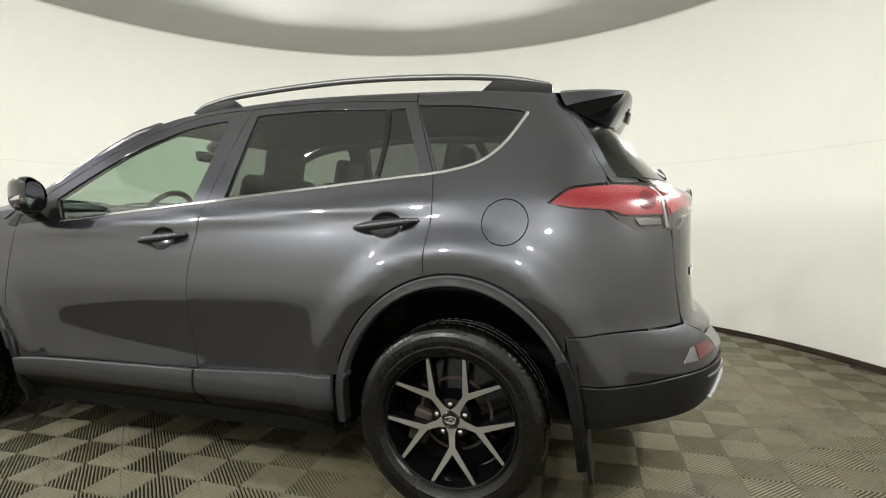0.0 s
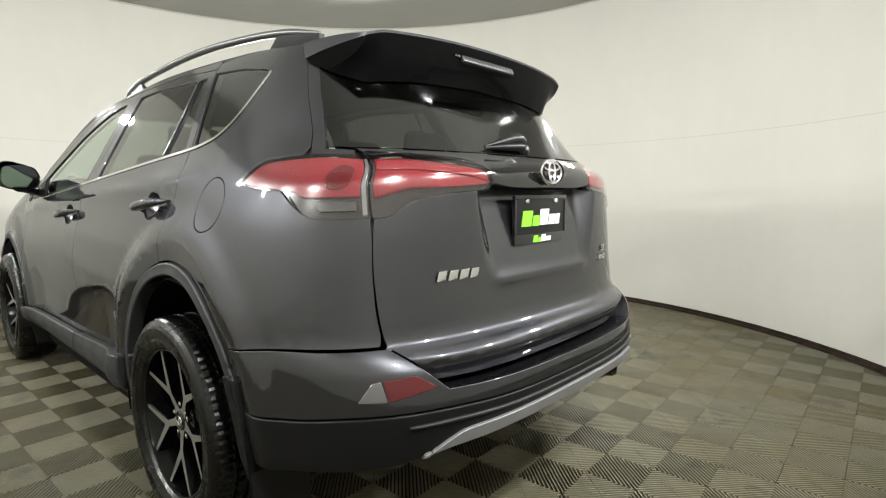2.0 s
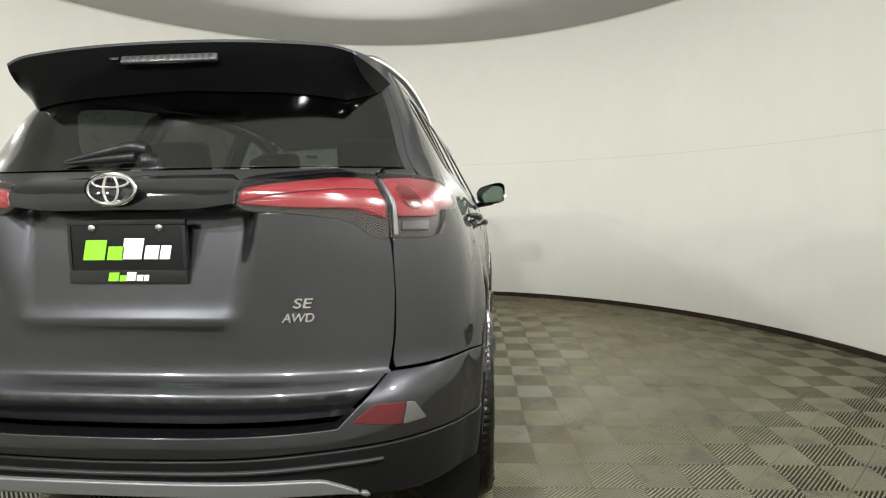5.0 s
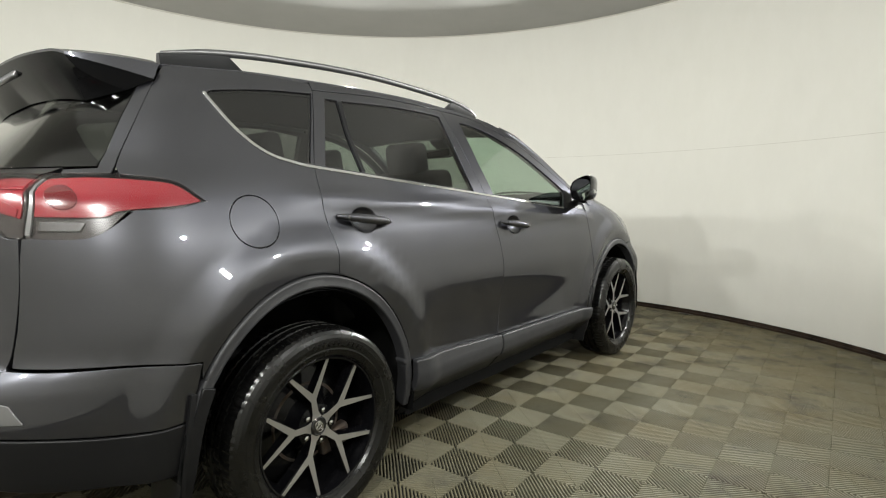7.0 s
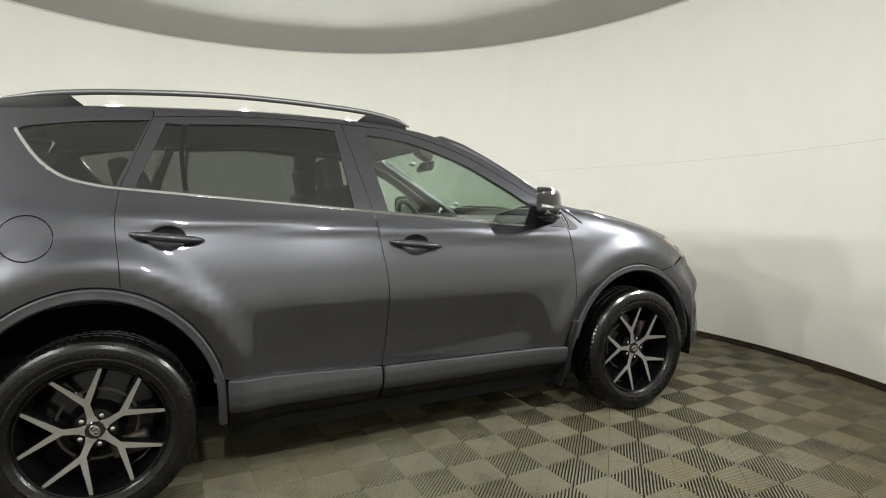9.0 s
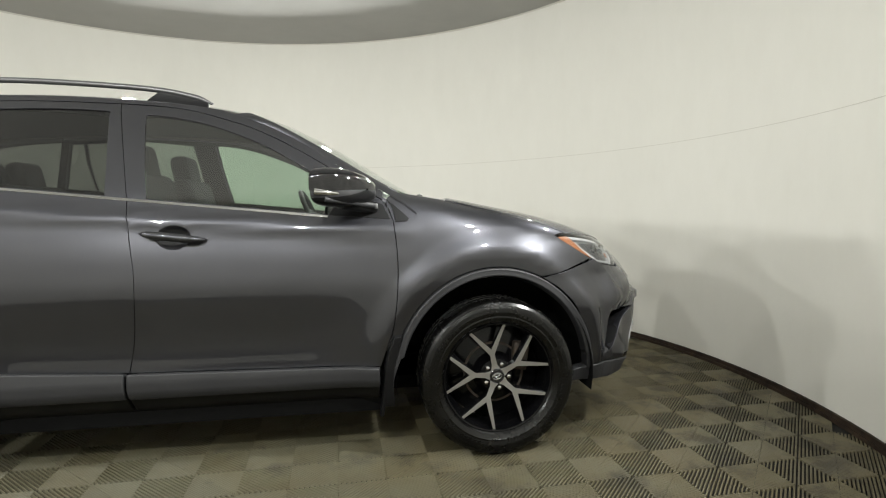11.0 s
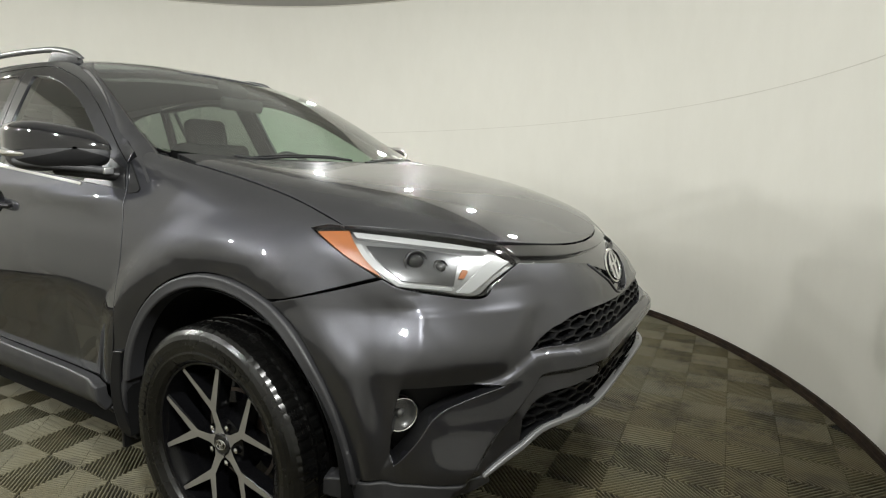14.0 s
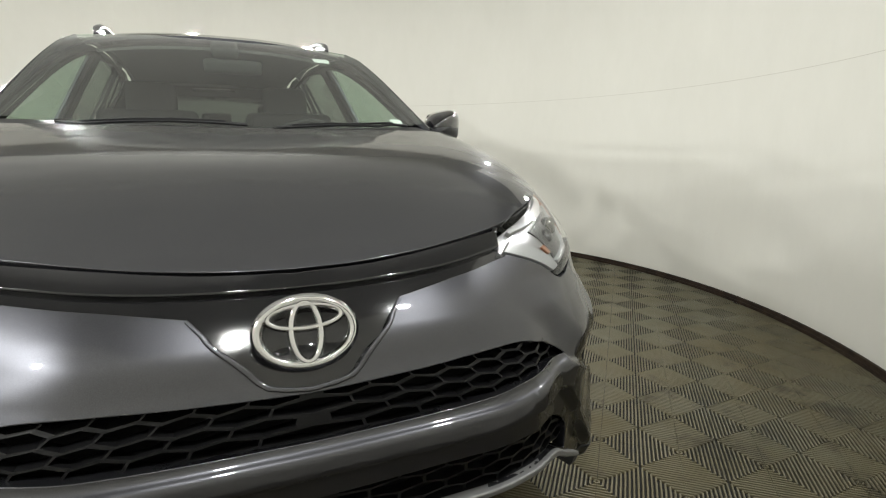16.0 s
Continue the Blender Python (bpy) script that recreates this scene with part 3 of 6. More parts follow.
screen_line = curve((1.13, 1.183, 1.27, 1.343, 1.439, 1.519, 1.566, 1.60), (1.115, 1.029, 0.883, 0.766, 0.602, 0.446, 0.320, 0.225))


def on_screen(q):
    """The windscreen, by half width and height."""
    y, z = q[:, 0], q[:, 1]
    return np.stack([screen_line(z) - np.interp(z, (1.20, 1.54), (0.11, 0.165)) * (y / 0.70)**2, y, z], -1)


def by_x(poly):
    """An outline in x and height, laid on the skin."""
    poly = np.asarray(poly, float)
    return np.stack([s_at_x(poly[:, 0], poly[:, 1]), poly[:, 1]], 1)


def sym(half):
    """A whole outline from the half that runs from middle to middle."""
    half = np.asarray(half, float)
    return np.concatenate([half, (half * (-1, 1))[::-1][1:-1]])


def arc(cx, cz, ax, az, a0, a1, n=24):
    return [np.array((cx + ax * math.cos(radians(a0 + (a1 - a0) * i / n)), cz + az * math.sin(radians(a0 + (a1 - a0) * i / n)))) for i in range(n + 1)]


def belt(x):
    return 1.140 - 0.097 * x


# ---- outlines of the side, in x and height ----
SPLIT = [(-0.205, 0.450), (-0.180, 0.600), (-0.168, 0.820), (-0.190, 1.000), (-0.212, 1.165)]
DOOR_TOP = [(-0.30, 1.585), (-0.05, 1.566), (0.12, 1.524), (0.286, 1.468), (0.465, 1.378), (0.692, 1.238), (0.835, 1.145)]
DOOR_FRONT = [(0.835, 1.145), (0.862, 1.095), (0.880, 1.030), (0.892, 0.850), (0.872, 0.620), (0.812, 0.432)]
REAR_EDGE = [(-1.225, 0.872), (-1.228, 0.976), (-1.241, 1.120), (-1.226, 1.258)]
front_window = outline([(-0.135, 1.161), (-0.165, 1.34), (-0.185, 1.515)], [(-0.185, 1.515), (-0.160, 1.531), (0.05, 1.497), (0.30, 1.405), (0.50, 1.292), (0.665, 1.183)],
                       [(0.665, 1.183), (0.605, 1.089)], [(0.605, 1.089), (-0.135, 1.161)])
rear_window = outline([(-0.300, 1.177), (-0.315, 1.325), (-0.338, 1.530)], [(-0.338, 1.530), (-0.365, 1.550), (-0.65, 1.555), (-0.972, 1.538)],
                      [(-0.972, 1.538), (-0.992, 1.40), (-0.982, 1.243)], [(-0.982, 1.243), (-0.300, 1.177)])
vent_window = outline([(-1.003, 1.246), (-1.012, 1.40), (-0.998, 1.536)], [(-0.998, 1.536), (-1.058, 1.538)], [(-1.058, 1.538), (-1.172, 1.262)], [(-1.172, 1.262), (-1.003, 1.246)])
quarter_window = outline([(-1.238, 1.270), (-1.120, 1.548)], [(-1.120, 1.548), (-1.33, 1.530), (-1.535, 1.497)], [(-1.535, 1.497), (-1.556, 1.485), (-1.548, 1.466)],
                         [(-1.548, 1.466), (-1.483, 1.373), (-1.404, 1.306), (-1.30, 1.277), (-1.238, 1.270)])
front_door = outline(SPLIT, [SPLIT[-1], (-0.30, 1.585)], DOOR_TOP, DOOR_FRONT, [(0.812, 0.432), (-0.205, 0.450)])
rear_door = outline(SPLIT[::-1], [(-0.205, 0.450), (-0.885, 0.482)], [(-0.885, 0.482), (-0.885, 0.537)], arc(-AXLE, 0.35, 0.475, 0.537, 20.4, 77.2), REAR_EDGE,
                    [REAR_EDGE[-1], (-1.105, 1.566)], [(-1.105, 1.566), (-0.70, 1.592), (-0.30, 1.585)], [(-0.30, 1.585), SPLIT[-1]])
LAMP_TIP = (-1.663, 1.138)
TAIL_EDGE = catmull([(-1.66, 1.562), (-1.693, 1.515), (-1.765, 1.400), (-1.8585, 1.235)], 10)
quarter = outline(REAR_EDGE, [REAR_EDGE[-1], (-1.105, 1.566)], [(-1.105, 1.594), (-1.35, 1.590), (-1.66, 1.562)], TAIL_EDGE,
                  [(-1.8585, 1.2105), (-1.80, 1.204), (-1.728, 1.190), LAMP_TIP], [LAMP_TIP, (-1.741, 1.120), (-1.850, 1.114)], [(-1.850, 1.114), (-1.915, 1.066), (-1.97, 1.043), (-2.076, 1.044)],
                  [(-2.076, 1.044), (-2.0845, 0.98), (-2.0905, 0.90), (-2.0995, 0.82), (-2.111, 0.75), (-2.117, 0.717)], [(-2.117, 0.717), (-1.93, 0.709), (-1.735, 0.684)], arc(-AXLE, 0.35, 0.475, 0.537, 148, 78))
def scoop(x, z):
    """The outline of a door handle's recess."""
    return np.array(arc(x, z, 0.066, 0.048, 0, 360, 28)[:-1])


fuel_hole = np.array(arc(-1.516, 1.072, 0.083, 0.082, 0, 360, 40)[:-1])


def hood_side(x):
    return np.interp(x, (0.90, 1.12, 1.33, 1.505, 1.66, 1.70), (0.733, 0.746, 0.738, 0.738, 0.743, 0.739))


WING_TOP = [(x, float(top_skin(x, hood_side(x))[2])) for x in np.linspace(1.698, 0.90, 16)]
fender = outline(arc(AXLE, 0.35, 0.47, 0.497, 166, 64), [(1.536, 0.797), (1.60, 0.806), (1.70, 0.832), (1.813, 0.865)], [(1.813, 0.865), (1.714, 0.925), (1.628, 0.978)],
                 [(1.628, 0.978), (1.66, 0.985)] + WING_TOP, [(0.90, WING_TOP[-1][1]), (0.850, 1.152), (0.8645, 1.095), (0.8815, 1.03), (0.8935, 0.85), (0.8735, 0.62), (0.8365, 0.50)])

def on_sill(q):
    """The skin along the sills, swelling a little below its upper edge."""
    p = on_skin(q)
    p[:, 1] += np.interp(q[:, 1], (0.22, 0.30, 0.34, 0.385, 0.42, 0.48), (-0.09, -0.030, -0.004, 0.020, 0.022, 0.014))
    return p


# ---- side panels ----
for flip in (False, True):
    door = sheet("front_door", by_x(front_door), on_skin, PAINT, car, holes=[by_x(front_window), by_x(scoop(-0.020, 1.000))], mirror=flip, label="grey painted front door with window frame")
    sheet("window_glass", by_x(front_window), on_skin, CLEAR, door, gap=-0.004, thick=0.004, lift=-0.006, mirror=flip, label="lightly green-tinted side glass").visible_shadow = False
    rdoor = sheet("rear_door", by_x(rear_door), on_skin, PAINT, car, holes=[by_x(rear_window), by_x(vent_window), by_x(scoop(-1.062, 1.060))], mirror=flip, label="grey painted rear door with window frame")
    for w in (rear_window, vent_window):
        sheet("window_glass", by_x(w), on_skin, TINT, rdoor, gap=-0.004, thick=0.004, lift=-0.006, mirror=flip, label="dark privacy glass").visible_shadow = False
    qp = sheet("quarter_panel", by_x(quarter), on_skin, PAINT, car, holes=[by_x(quarter_window), by_x(fuel_hole)], mirror=flip)
    sheet("quarter_glass", by_x(quarter_window), on_skin, TINT, qp, gap=-0.004, thick=0.004, lift=-0.006, mirror=flip, label="dark privacy glass").visible_shadow = False
    sheet("fuel_door", by_x(fuel_hole), on_skin, PAINT, qp, mirror=flip)
    sheet("fender", by_x(fender), on_skin, PAINT, car, mirror=flip)
    # the frame over the doors, up to the roof
    xs = np.linspace(-1.10, 0.84, 30)
    top = [(x, float(roof_edge(x)) - 0.002) for x in xs]
    low = [(x, z) for x, z in [(-1.105, 1.566), (-0.70, 1.592)] + DOOR_TOP]
    sheet("roof_frame", by_x(outline(low, [low[-1], top[-1]], top[::-1], per=6)), on_skin, PAINT, car, mirror=flip, step=0.02, gap=0.0015)
    # black rubber between the panes
    sheet("door_seal", by_x(outline([(-0.972, 1.536), (-0.992, 1.40), (-0.982, 1.246)], [(-0.982, 1.246), (-1.003, 1.249)], [(-1.003, 1.249), (-1.012, 1.40), (-0.998, 1.536)])),
          on_skin, BLACK, rdoor, mirror=flip, step=0.02, lift=0.002, gap=0.001, label="black window divider")
    # chrome strip along the foot of the windows, turning up behind the last pane
    run = catmull([(x, belt(x) - 0.004) for x in np.linspace(0.60, -1.215, 12)] + [(-1.30, 1.266), (-1.404, 1.296), (-1.490, 1.364), (-1.556, 1.462), (-1.567, 1.487)], 4)
    side = []
    for i, p in enumerate(run):
        t = run[min(i + 1, len(run) - 1)] - run[max(i - 1, 0)]
        side.append(np.array((t[1], -t[0])) / np.hypot(*t))
    strip = np.array([p - n * 0.0055 for p, n in zip(run, side)] + [p + n * 0.0055 for p, n in zip(run, side)][::-1])
    sheet("belt_moulding", by_x(strip), on_skin, CHROME, car, mirror=flip, lift=0.004, gap=0.0, thick=0.008, step=0.03, label="bright chrome strip under the windows")
    # mirror corner and the black triangle ahead of the door
    sheet("mirror_sail", by_x(outline([(0.672, 1.186), (0.835, 1.128)], [(0.835, 1.128), (0.868, 1.062)], [(0.868, 1.062), (0.60, 1.084)], [(0.60, 1.084), (0.672, 1.186)])),
          on_skin, BLACK, door, mirror=flip, lift=0.003, thick=0.006, gap=0.0)
    sheet("corner_trim", by_x(outline([(0.852, 1.150), (0.895, 1.115), (0.948, 1.066)], [(0.948, 1.066), (0.935, 1.054), (0.887, 1.050)], [(0.887, 1.050), (0.876, 1.105), (0.852, 1.150)])),
          on_skin, BLACK, car, mirror=flip, lift=0.004, thick=0.008, gap=0.0, step=0.015)
    # plastic round the wheels and along the sills
    rear_ring = outline(arc(-AXLE, 0.35, 0.472, 0.534, 20, 146), [(-1.722, 0.65), (-1.772, 0.55), (-1.800, 0.45), (-1.805, 0.36)], [(-1.805, 0.36), (-1.768, 0.36)],
                        [(-1.768, 0.36), (-1.755, 0.46), (-1.712, 0.58)], arc(-AXLE, 0.35, 0.437, 0.488, 148, 16), [(-0.910, 0.485), (-0.905, 0.40), (-0.905, 0.29)], [(-0.905, 0.29), (-0.868, 0.29)],
                        [(-0.868, 0.29), (-0.868, 0.44), (-0.886, 0.533)])
    sheet("wheel_arch_trim", by_x(rear_ring), on_skin, CLAD, car, mirror=flip, lift=0.012, thick=0.05, gap=0.001, step=0.025, rounded=0.008, label="matt grey plastic wheel-arch moulding")
    front_ring = outline(arc(AXLE, 0.35, 0.467, 0.494, 12, 167), [(0.875, 0.461), (0.835, 0.40), (0.815, 0.29)], [(0.815, 0.29), (0.855, 0.29)], [(0.855, 0.29), (0.872, 0.38), (0.898, 0.455)],
                         arc(AXLE, 0.35, 0.430, 0.455, 166, 10), [(1.755, 0.43), (1.765, 0.36)], [(1.765, 0.36), (1.803, 0.36)], [(1.803, 0.36), (1.795, 0.42), (1.787, 0.453)])
    sheet("wheel_arch_trim", by_x(front_ring), on_skin, CLAD, car, mirror=flip, lift=0.012, thick=0.05, gap=0.001, step=0.025, rounded=0.008, label="matt grey plastic wheel-arch moulding")
    for x0, x1, z0, z1 in ((-0.208, 0.808, 0.455, 0.437), (-0.866, -0.212, 0.488, 0.457)):
        foot = 0.350
        sheet("sill_moulding", by_x(outline([(x0, z0), (x1, z1)], [(x1, z1), (x1, foot)], [(x1, foot), (x0, foot)], [(x0, foot), (x0, z0)])),
              on_sill, CLAD, car, mirror=flip, lift=0.020, thick=0.035, gap=0.002, step=0.02, rounded=0.008, label="matt grey plastic sill moulding")
        sheet("sill_panel", by_x(outline([(x0, 0.356), (x1, 0.356)], [(x1, 0.356), (x1, 0.225)], [(x1, 0.225), (x0, 0.225)], [(x0, 0.225), (x0, 0.356)])),
              on_sill, BLACK, car, mirror=flip, lift=0.010, thick=0.03, gap=0.002, rounded=0.008, label="dark lower sill panel")
    sheet("mud_flap_side", by_x(outline([(-1.700, 0.600), (-1.742, 0.612)], [(-1.742, 0.612), (-1.785, 0.48), (-1.806, 0.34), (-1.815, 0.20)], [(-1.815, 0.20), (-1.775, 0.19)], [(-1.775, 0.19), (-1.760, 0.36), (-1.735, 0.50), (-1.700, 0.600)])),
          on_skin, BLACK, car, mirror=flip, lift=0.016, thick=0.03, gap=0.0, step=0.02, rounded=0.005, label="black side flange of the mud flap")
    sheet("mud_flap_side", by_x(outline([(0.868, 0.560), (0.905, 0.565)], [(0.905, 0.565), (0.880, 0.48), (0.862, 0.36), (0.870, 0.24)], [(0.870, 0.24), (0.815, 0.25)], [(0.815, 0.25), (0.820, 0.36), (0.838, 0.48), (0.868, 0.560)])),
          on_skin, BLACK, car, mirror=flip, lift=0.016, thick=0.03, gap=0.0, step=0.02, rounded=0.005, label="black side flange of the mud flap")
    # near-black backing inside the panels, painting shade into their gaps, open at the windows and the wheels
    body = outline([(-0.87, 0.21), (0.86, 0.21)], [(0.86, 0.25), (0.87, 0.45)], arc(AXLE, 0.35, 0.455, 0.48, 168, 8), [(1.80, 0.40), (1.83, 0.70), (1.70, 0.83)],
                   [(1.70, 0.83), (1.52, 0.93), (1.20, 1.02), (0.86, 1.05)], [(0.855, 1.10), (0.69, 1.225), (0.465, 1.365), (0.286, 1.455), (-0.05, 1.55), (-0.30, 1.57), (-0.7, 1.58), (-1.2, 1.56), (-1.64, 1.52)],
                   [(-1.64, 1.52), (-1.86, 1.235), (-1.95, 1.12), (-2.02, 0.95), (-2.02, 0.62)], [(-2.02, 0.62), (-1.81, 0.50)], arc(-AXLE, 0.35, 0.462, 0.52, 150, 5))
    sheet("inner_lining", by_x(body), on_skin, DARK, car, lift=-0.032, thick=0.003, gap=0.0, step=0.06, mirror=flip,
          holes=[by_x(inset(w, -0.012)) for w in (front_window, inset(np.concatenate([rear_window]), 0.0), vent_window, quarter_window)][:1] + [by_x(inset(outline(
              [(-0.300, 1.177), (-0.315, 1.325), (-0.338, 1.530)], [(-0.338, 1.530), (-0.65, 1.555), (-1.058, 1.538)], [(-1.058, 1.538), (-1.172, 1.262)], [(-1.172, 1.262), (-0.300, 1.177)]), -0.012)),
              by_x(inset(quarter_window, -0.008))], label="near-black backing sheet that gives the panel gaps their shade")

# ---- roof, bonnet, windscreen ----
rx = np.linspace(-0.545, 0.545, 25)
roof_poly = np.array([(0.335 - 0.10 * (y / 0.545)**2, y) for y in rx] + [(-1.69 + 0.03 * (y / 0.545)**2, y) for y in rx[::-1]])
roof = sheet("roof", roof_poly, on_roof, PAINT, car, step=0.06, gap=0.001)
sheet("headliner", roof_poly, on_roof, LINER, car, step=0.08, gap=0.03, lift=-0.045, label="pale grey fabric headliner")
hood_half = outline([(1.165, 0.0), (1.160, 0.35), (1.145, 0.60), (1.118, 0.742)], [(x, hood_side(x)) for x in np.linspace(1.118, 1.698, 8)],
                    [(1.698, 0.739), (1.804, 0.668), (1.908, 0.562), (1.991, 0.450), (2.057, 0.280), (2.086, 0.13), (2.093, 0.0)])
bonnet = sheet("bonnet", sym(hood_half[:, ::-1])[:, ::-1], on_top, PAINT, car, step=0.03, gap=0.0004)
cowl = outline([(1.055, 0.0), (1.03, 0.35), (0.965, 0.60), (0.935, 0.680)], [(0.935, 0.680), (1.113, 0.722)], [(1.113, 0.722), (1.138, 0.60), (1.153, 0.35), (1.158, 0.0)])
sheet("cowl", sym(cowl[:, ::-1])[:, ::-1], on_top, BLACK, car, lift=-0.012, thick=0.03, step=0.03, label="black plastic cowl below the windscreen")
screen_half = outline([(0.0, 1.138), (0.40, 1.150), (0.724, 1.196)], [(0.724, 1.196), (0.690, 1.31), (0.642, 1.44), (0.606, 1.515), (0.560, 1.550)], [(0.560, 1.550), (0.30, 1.564), (0.0, 1.569)])
screen = sheet("windscreen", sym(screen_half), on_screen, CLEAR, car, gap=0.0, thick=0.005, step=0.05, label="clear windscreen with a faint green tint")
screen.visible_shadow = False
# windscreen pillars: lofted from the roof frame to the glass
for f in (1, -1):
    rows = []
    for k in range(25):
        x = 0.19 + (0.868 - 0.19) * k / 24
        a = skin(float(s_at_x(min(x, 0.855), float(roof_edge(x)))), float(roof_edge(x)) - 0.004)
        a = np.array((x, a[1], a[2]))
        zz = 1.552 + (1.196 - 1.552) * k / 24
        b = on_screen(np.array([(np.interp(zz, (1.196, 1.31, 1.44, 1.515, 1.550), (0.726, 0.692, 0.644, 0.608, 0.562)), zz)]))[0]
        m = (a + b) / 2 + np.array((0.006, 0.008, 0.006))
        rows.append([(a * (1 - t)**2 + 2 * m * t * (1 - t) + b * t * t) * (1, f, 1) for t in np.linspace(0, 1, 7)] + [(b - np.array((0.03, 0.0, 0.02))) * (1, f, 1)])
    # its foot runs on below the wing
    for k in range(4):
        rows.append([2 * p - q - np.array((0, 0, 0.002)) for p, q in zip(rows[-1], rows[-2])])
    n = len(rows[0])
    V = [p for r in rows for p in r]
    F = [(i * n + j, i * n + j + 1, (i + 1) * n + j + 1, (i + 1) * n + j) for i in range(len(rows) - 1) for j in range(n - 1)]
    if f > 0:
        F = [q[::-1] for q in F]
    put("windscreen_pillar", mesh_of("windscreen_pillar", V, F), PAINT, car)

# ---- tail: hatch, glass, lamps, bumper ----
T = lambda pts: [(GIRTH - s, q) for s, q in pts]
LAMP_IN_LOW = T([(5.281, 1.134), (5.249, 1.118), (5.149, 1.111), (5.050, 1.100), (4.991, 1.086), (4.940, 1.050), (4.895, 1.045)])
LAMP_IN_TOP = T([(4.845, 1.205), (4.94, 1.211), (5.03, 1.204), (5.175, 1.190), (5.228, 1.178), (5.281, 1.134)])
hatch_half = outline([(0.0, 1.118), (0.20, 1.118), (0.318, 1.132)], LAMP_IN_LOW, [LAMP_IN_LOW[-1], (0.688, 0.90), (0.655, 0.716)], [(0.655, 0.716), (0.548, 0.618)], [(0.548, 0.618), (0.25, 0.611), (0.0, 0.609)])
hatch = sheet("tailgate", sym(hatch_half), on_hatch, PAINT, car, step=0.012, edge=0.014, gap=0.0024, label="grey painted tailgate with a plate recess",
              folds=[[(-0.66, z), (0.66, z)] for z in (0.690, 0.684, 0.668, 0.655)])
garnish_half = outline([(0.0, 1.222), (0.35, 1.222), (0.80, 1.226)], [(0.80, 1.226), (0.775, 1.212)], LAMP_IN_TOP, [(GIRTH - 5.281, 1.134), (0.20, 1.122), (0.0, 1.122)])
sheet("tailgate_garnish", sym(garnish_half), on_tail, GLOSS, hatch, step=0.03, lift=0.004, label="gloss black panel between the tail lamps")
glass_half = outline([(0.0, 1.228), (0.45, 1.228), (0.884, 1.232)], [(0.884, 1.232), (0.865, 1.309), (0.850, 1.385), (0.852, 1.46), (0.862, 1.495)], [(0.862, 1.495), (0.45, 1.50), (0.0, 1.50)])
rear_glass = sheet("rear_window", sym(glass_half), on_tail, DEEP, hatch, gap=0.001, thick=0.005, step=0.04, label="dark privacy rear window")
rear_glass.visible_shadow = False
border_out = [(GIRTH - a - 0.0015, b) for a, b in by_x(np.array(TAIL_EDGE)) if b < 1.514]
frame_half = outline([(0.80, 1.2125), (0.80, 1.2255)], [(0.80, 1.2255), (0.887, 1.230)], [(0.887, 1.230), (0.867, 1.309), (0.852, 1.385), (0.854, 1.46), (0.864, 1.505)], [(0.864, 1.505), tuple(border_out[0])],
                     border_out, [tuple(border_out[-1]), (float(border_out[-1][0]), 1.2125)], [(float(border_out[-1][0]), 1.2125), (0.80, 1.2125)], per=3)
for flip in (False, True):
    fp = frame_half * ((-1, 1) if flip else (1, 1))
    sheet("tailgate_pillar", fp, on_tail, PAINT, hatch, step=0.012, gap=0.0005, rounded=0.002, label="grey painted border of the rear window")
    sg = (-1, 1) if flip else (1, 1)
    # outer lamp, in the wing
    lamp_poly = np.array(T(outline([(4.418, 1.137), (4.488, 1.187), (4.57, 1.201), (4.712, 1.209), (4.835, 1.205)], [(4.835, 1.205), (4.885, 1.046)],
                                   [(4.885, 1.046), (4.741, 1.044), (4.687, 1.062), (4.627, 1.113)], [(4.627, 1.113), (4.497, 1.121), (4.418, 1.137)]).tolist())) * sg
    lamp = sheet("tail_lamp", inset(lamp_poly, -0.003), on_tail, LAMPDARK, car, step=0.02, lift=-0.012, thick=0.02, label="red tail lamp with a clear lower lens")
    sheet("lens", inset(lamp_poly, -0.005), on_tail, TAILLENS, lamp, step=0.02, lift=0.005, thick=0.012, rounded=0.0025, gap=0.0, label="clear outer lens").visible_shadow = False
    red = np.array(T(outline([(4.422, 1.137), (4.489, 1.185), (4.572, 1.199), (4.713, 1.207), (4.823, 1.203)], [(4.823, 1.203), (4.851, 1.098)], [(4.851, 1.098), (4.690, 1.096), (4.640, 1.112), (4.50, 1.124), (4.422, 1.137)]).tolist())) * sg
    sheet("red_lens", red, on_tail, REDLENS, lamp, step=0.02, lift=-0.004, thick=0.008, label="glossy red lens")
    bowl = np.array(T([(4.775 + 0.040 * math.cos(a), 1.150 + 0.036 * math.sin(a)) for a in np.linspace(0, 2 * math.pi, 25)[:-1]])) * sg
    sheet("stop_light", bowl, on_tail, DARKRED, lamp, step=0.02, lift=-0.001, thick=0.004, rounded=0.003, label="deep red round inner reflector")
    rev = np.array(T(outline([(4.725, 1.086), (4.838, 1.088)], [(4.838, 1.088), (4.848, 1.062)], [(4.848, 1.062), (4.745, 1.060)], [(4.745, 1.060), (4.725, 1.086)]).tolist())) * sg
    sheet("reversing_light", rev, on_tail, SMOKEGREY, lamp, step=0.02, lift=-0.006, thick=0.006, label="silvered reversing light")
    edge_strip = np.array(T(outline([(4.826, 1.200), (4.834, 1.200)], [(4.834, 1.200), (4.880, 1.052)], [(4.880, 1.052), (4.866, 1.052)], [(4.866, 1.052), (4.826, 1.200)]).tolist())) * sg
    sheet("lamp_edge", edge_strip, on_tail, BEZEL, lamp, step=0.02, lift=-0.002, thick=0.006, gap=0.0, rounded=0.001, label="pale clear edge of the lamp")
    # inner lamp, in the tailgate
    inner = np.array(outline(LAMP_IN_TOP, LAMP_IN_LOW, [LAMP_IN_LOW[-1], LAMP_IN_TOP[0]])) * sg
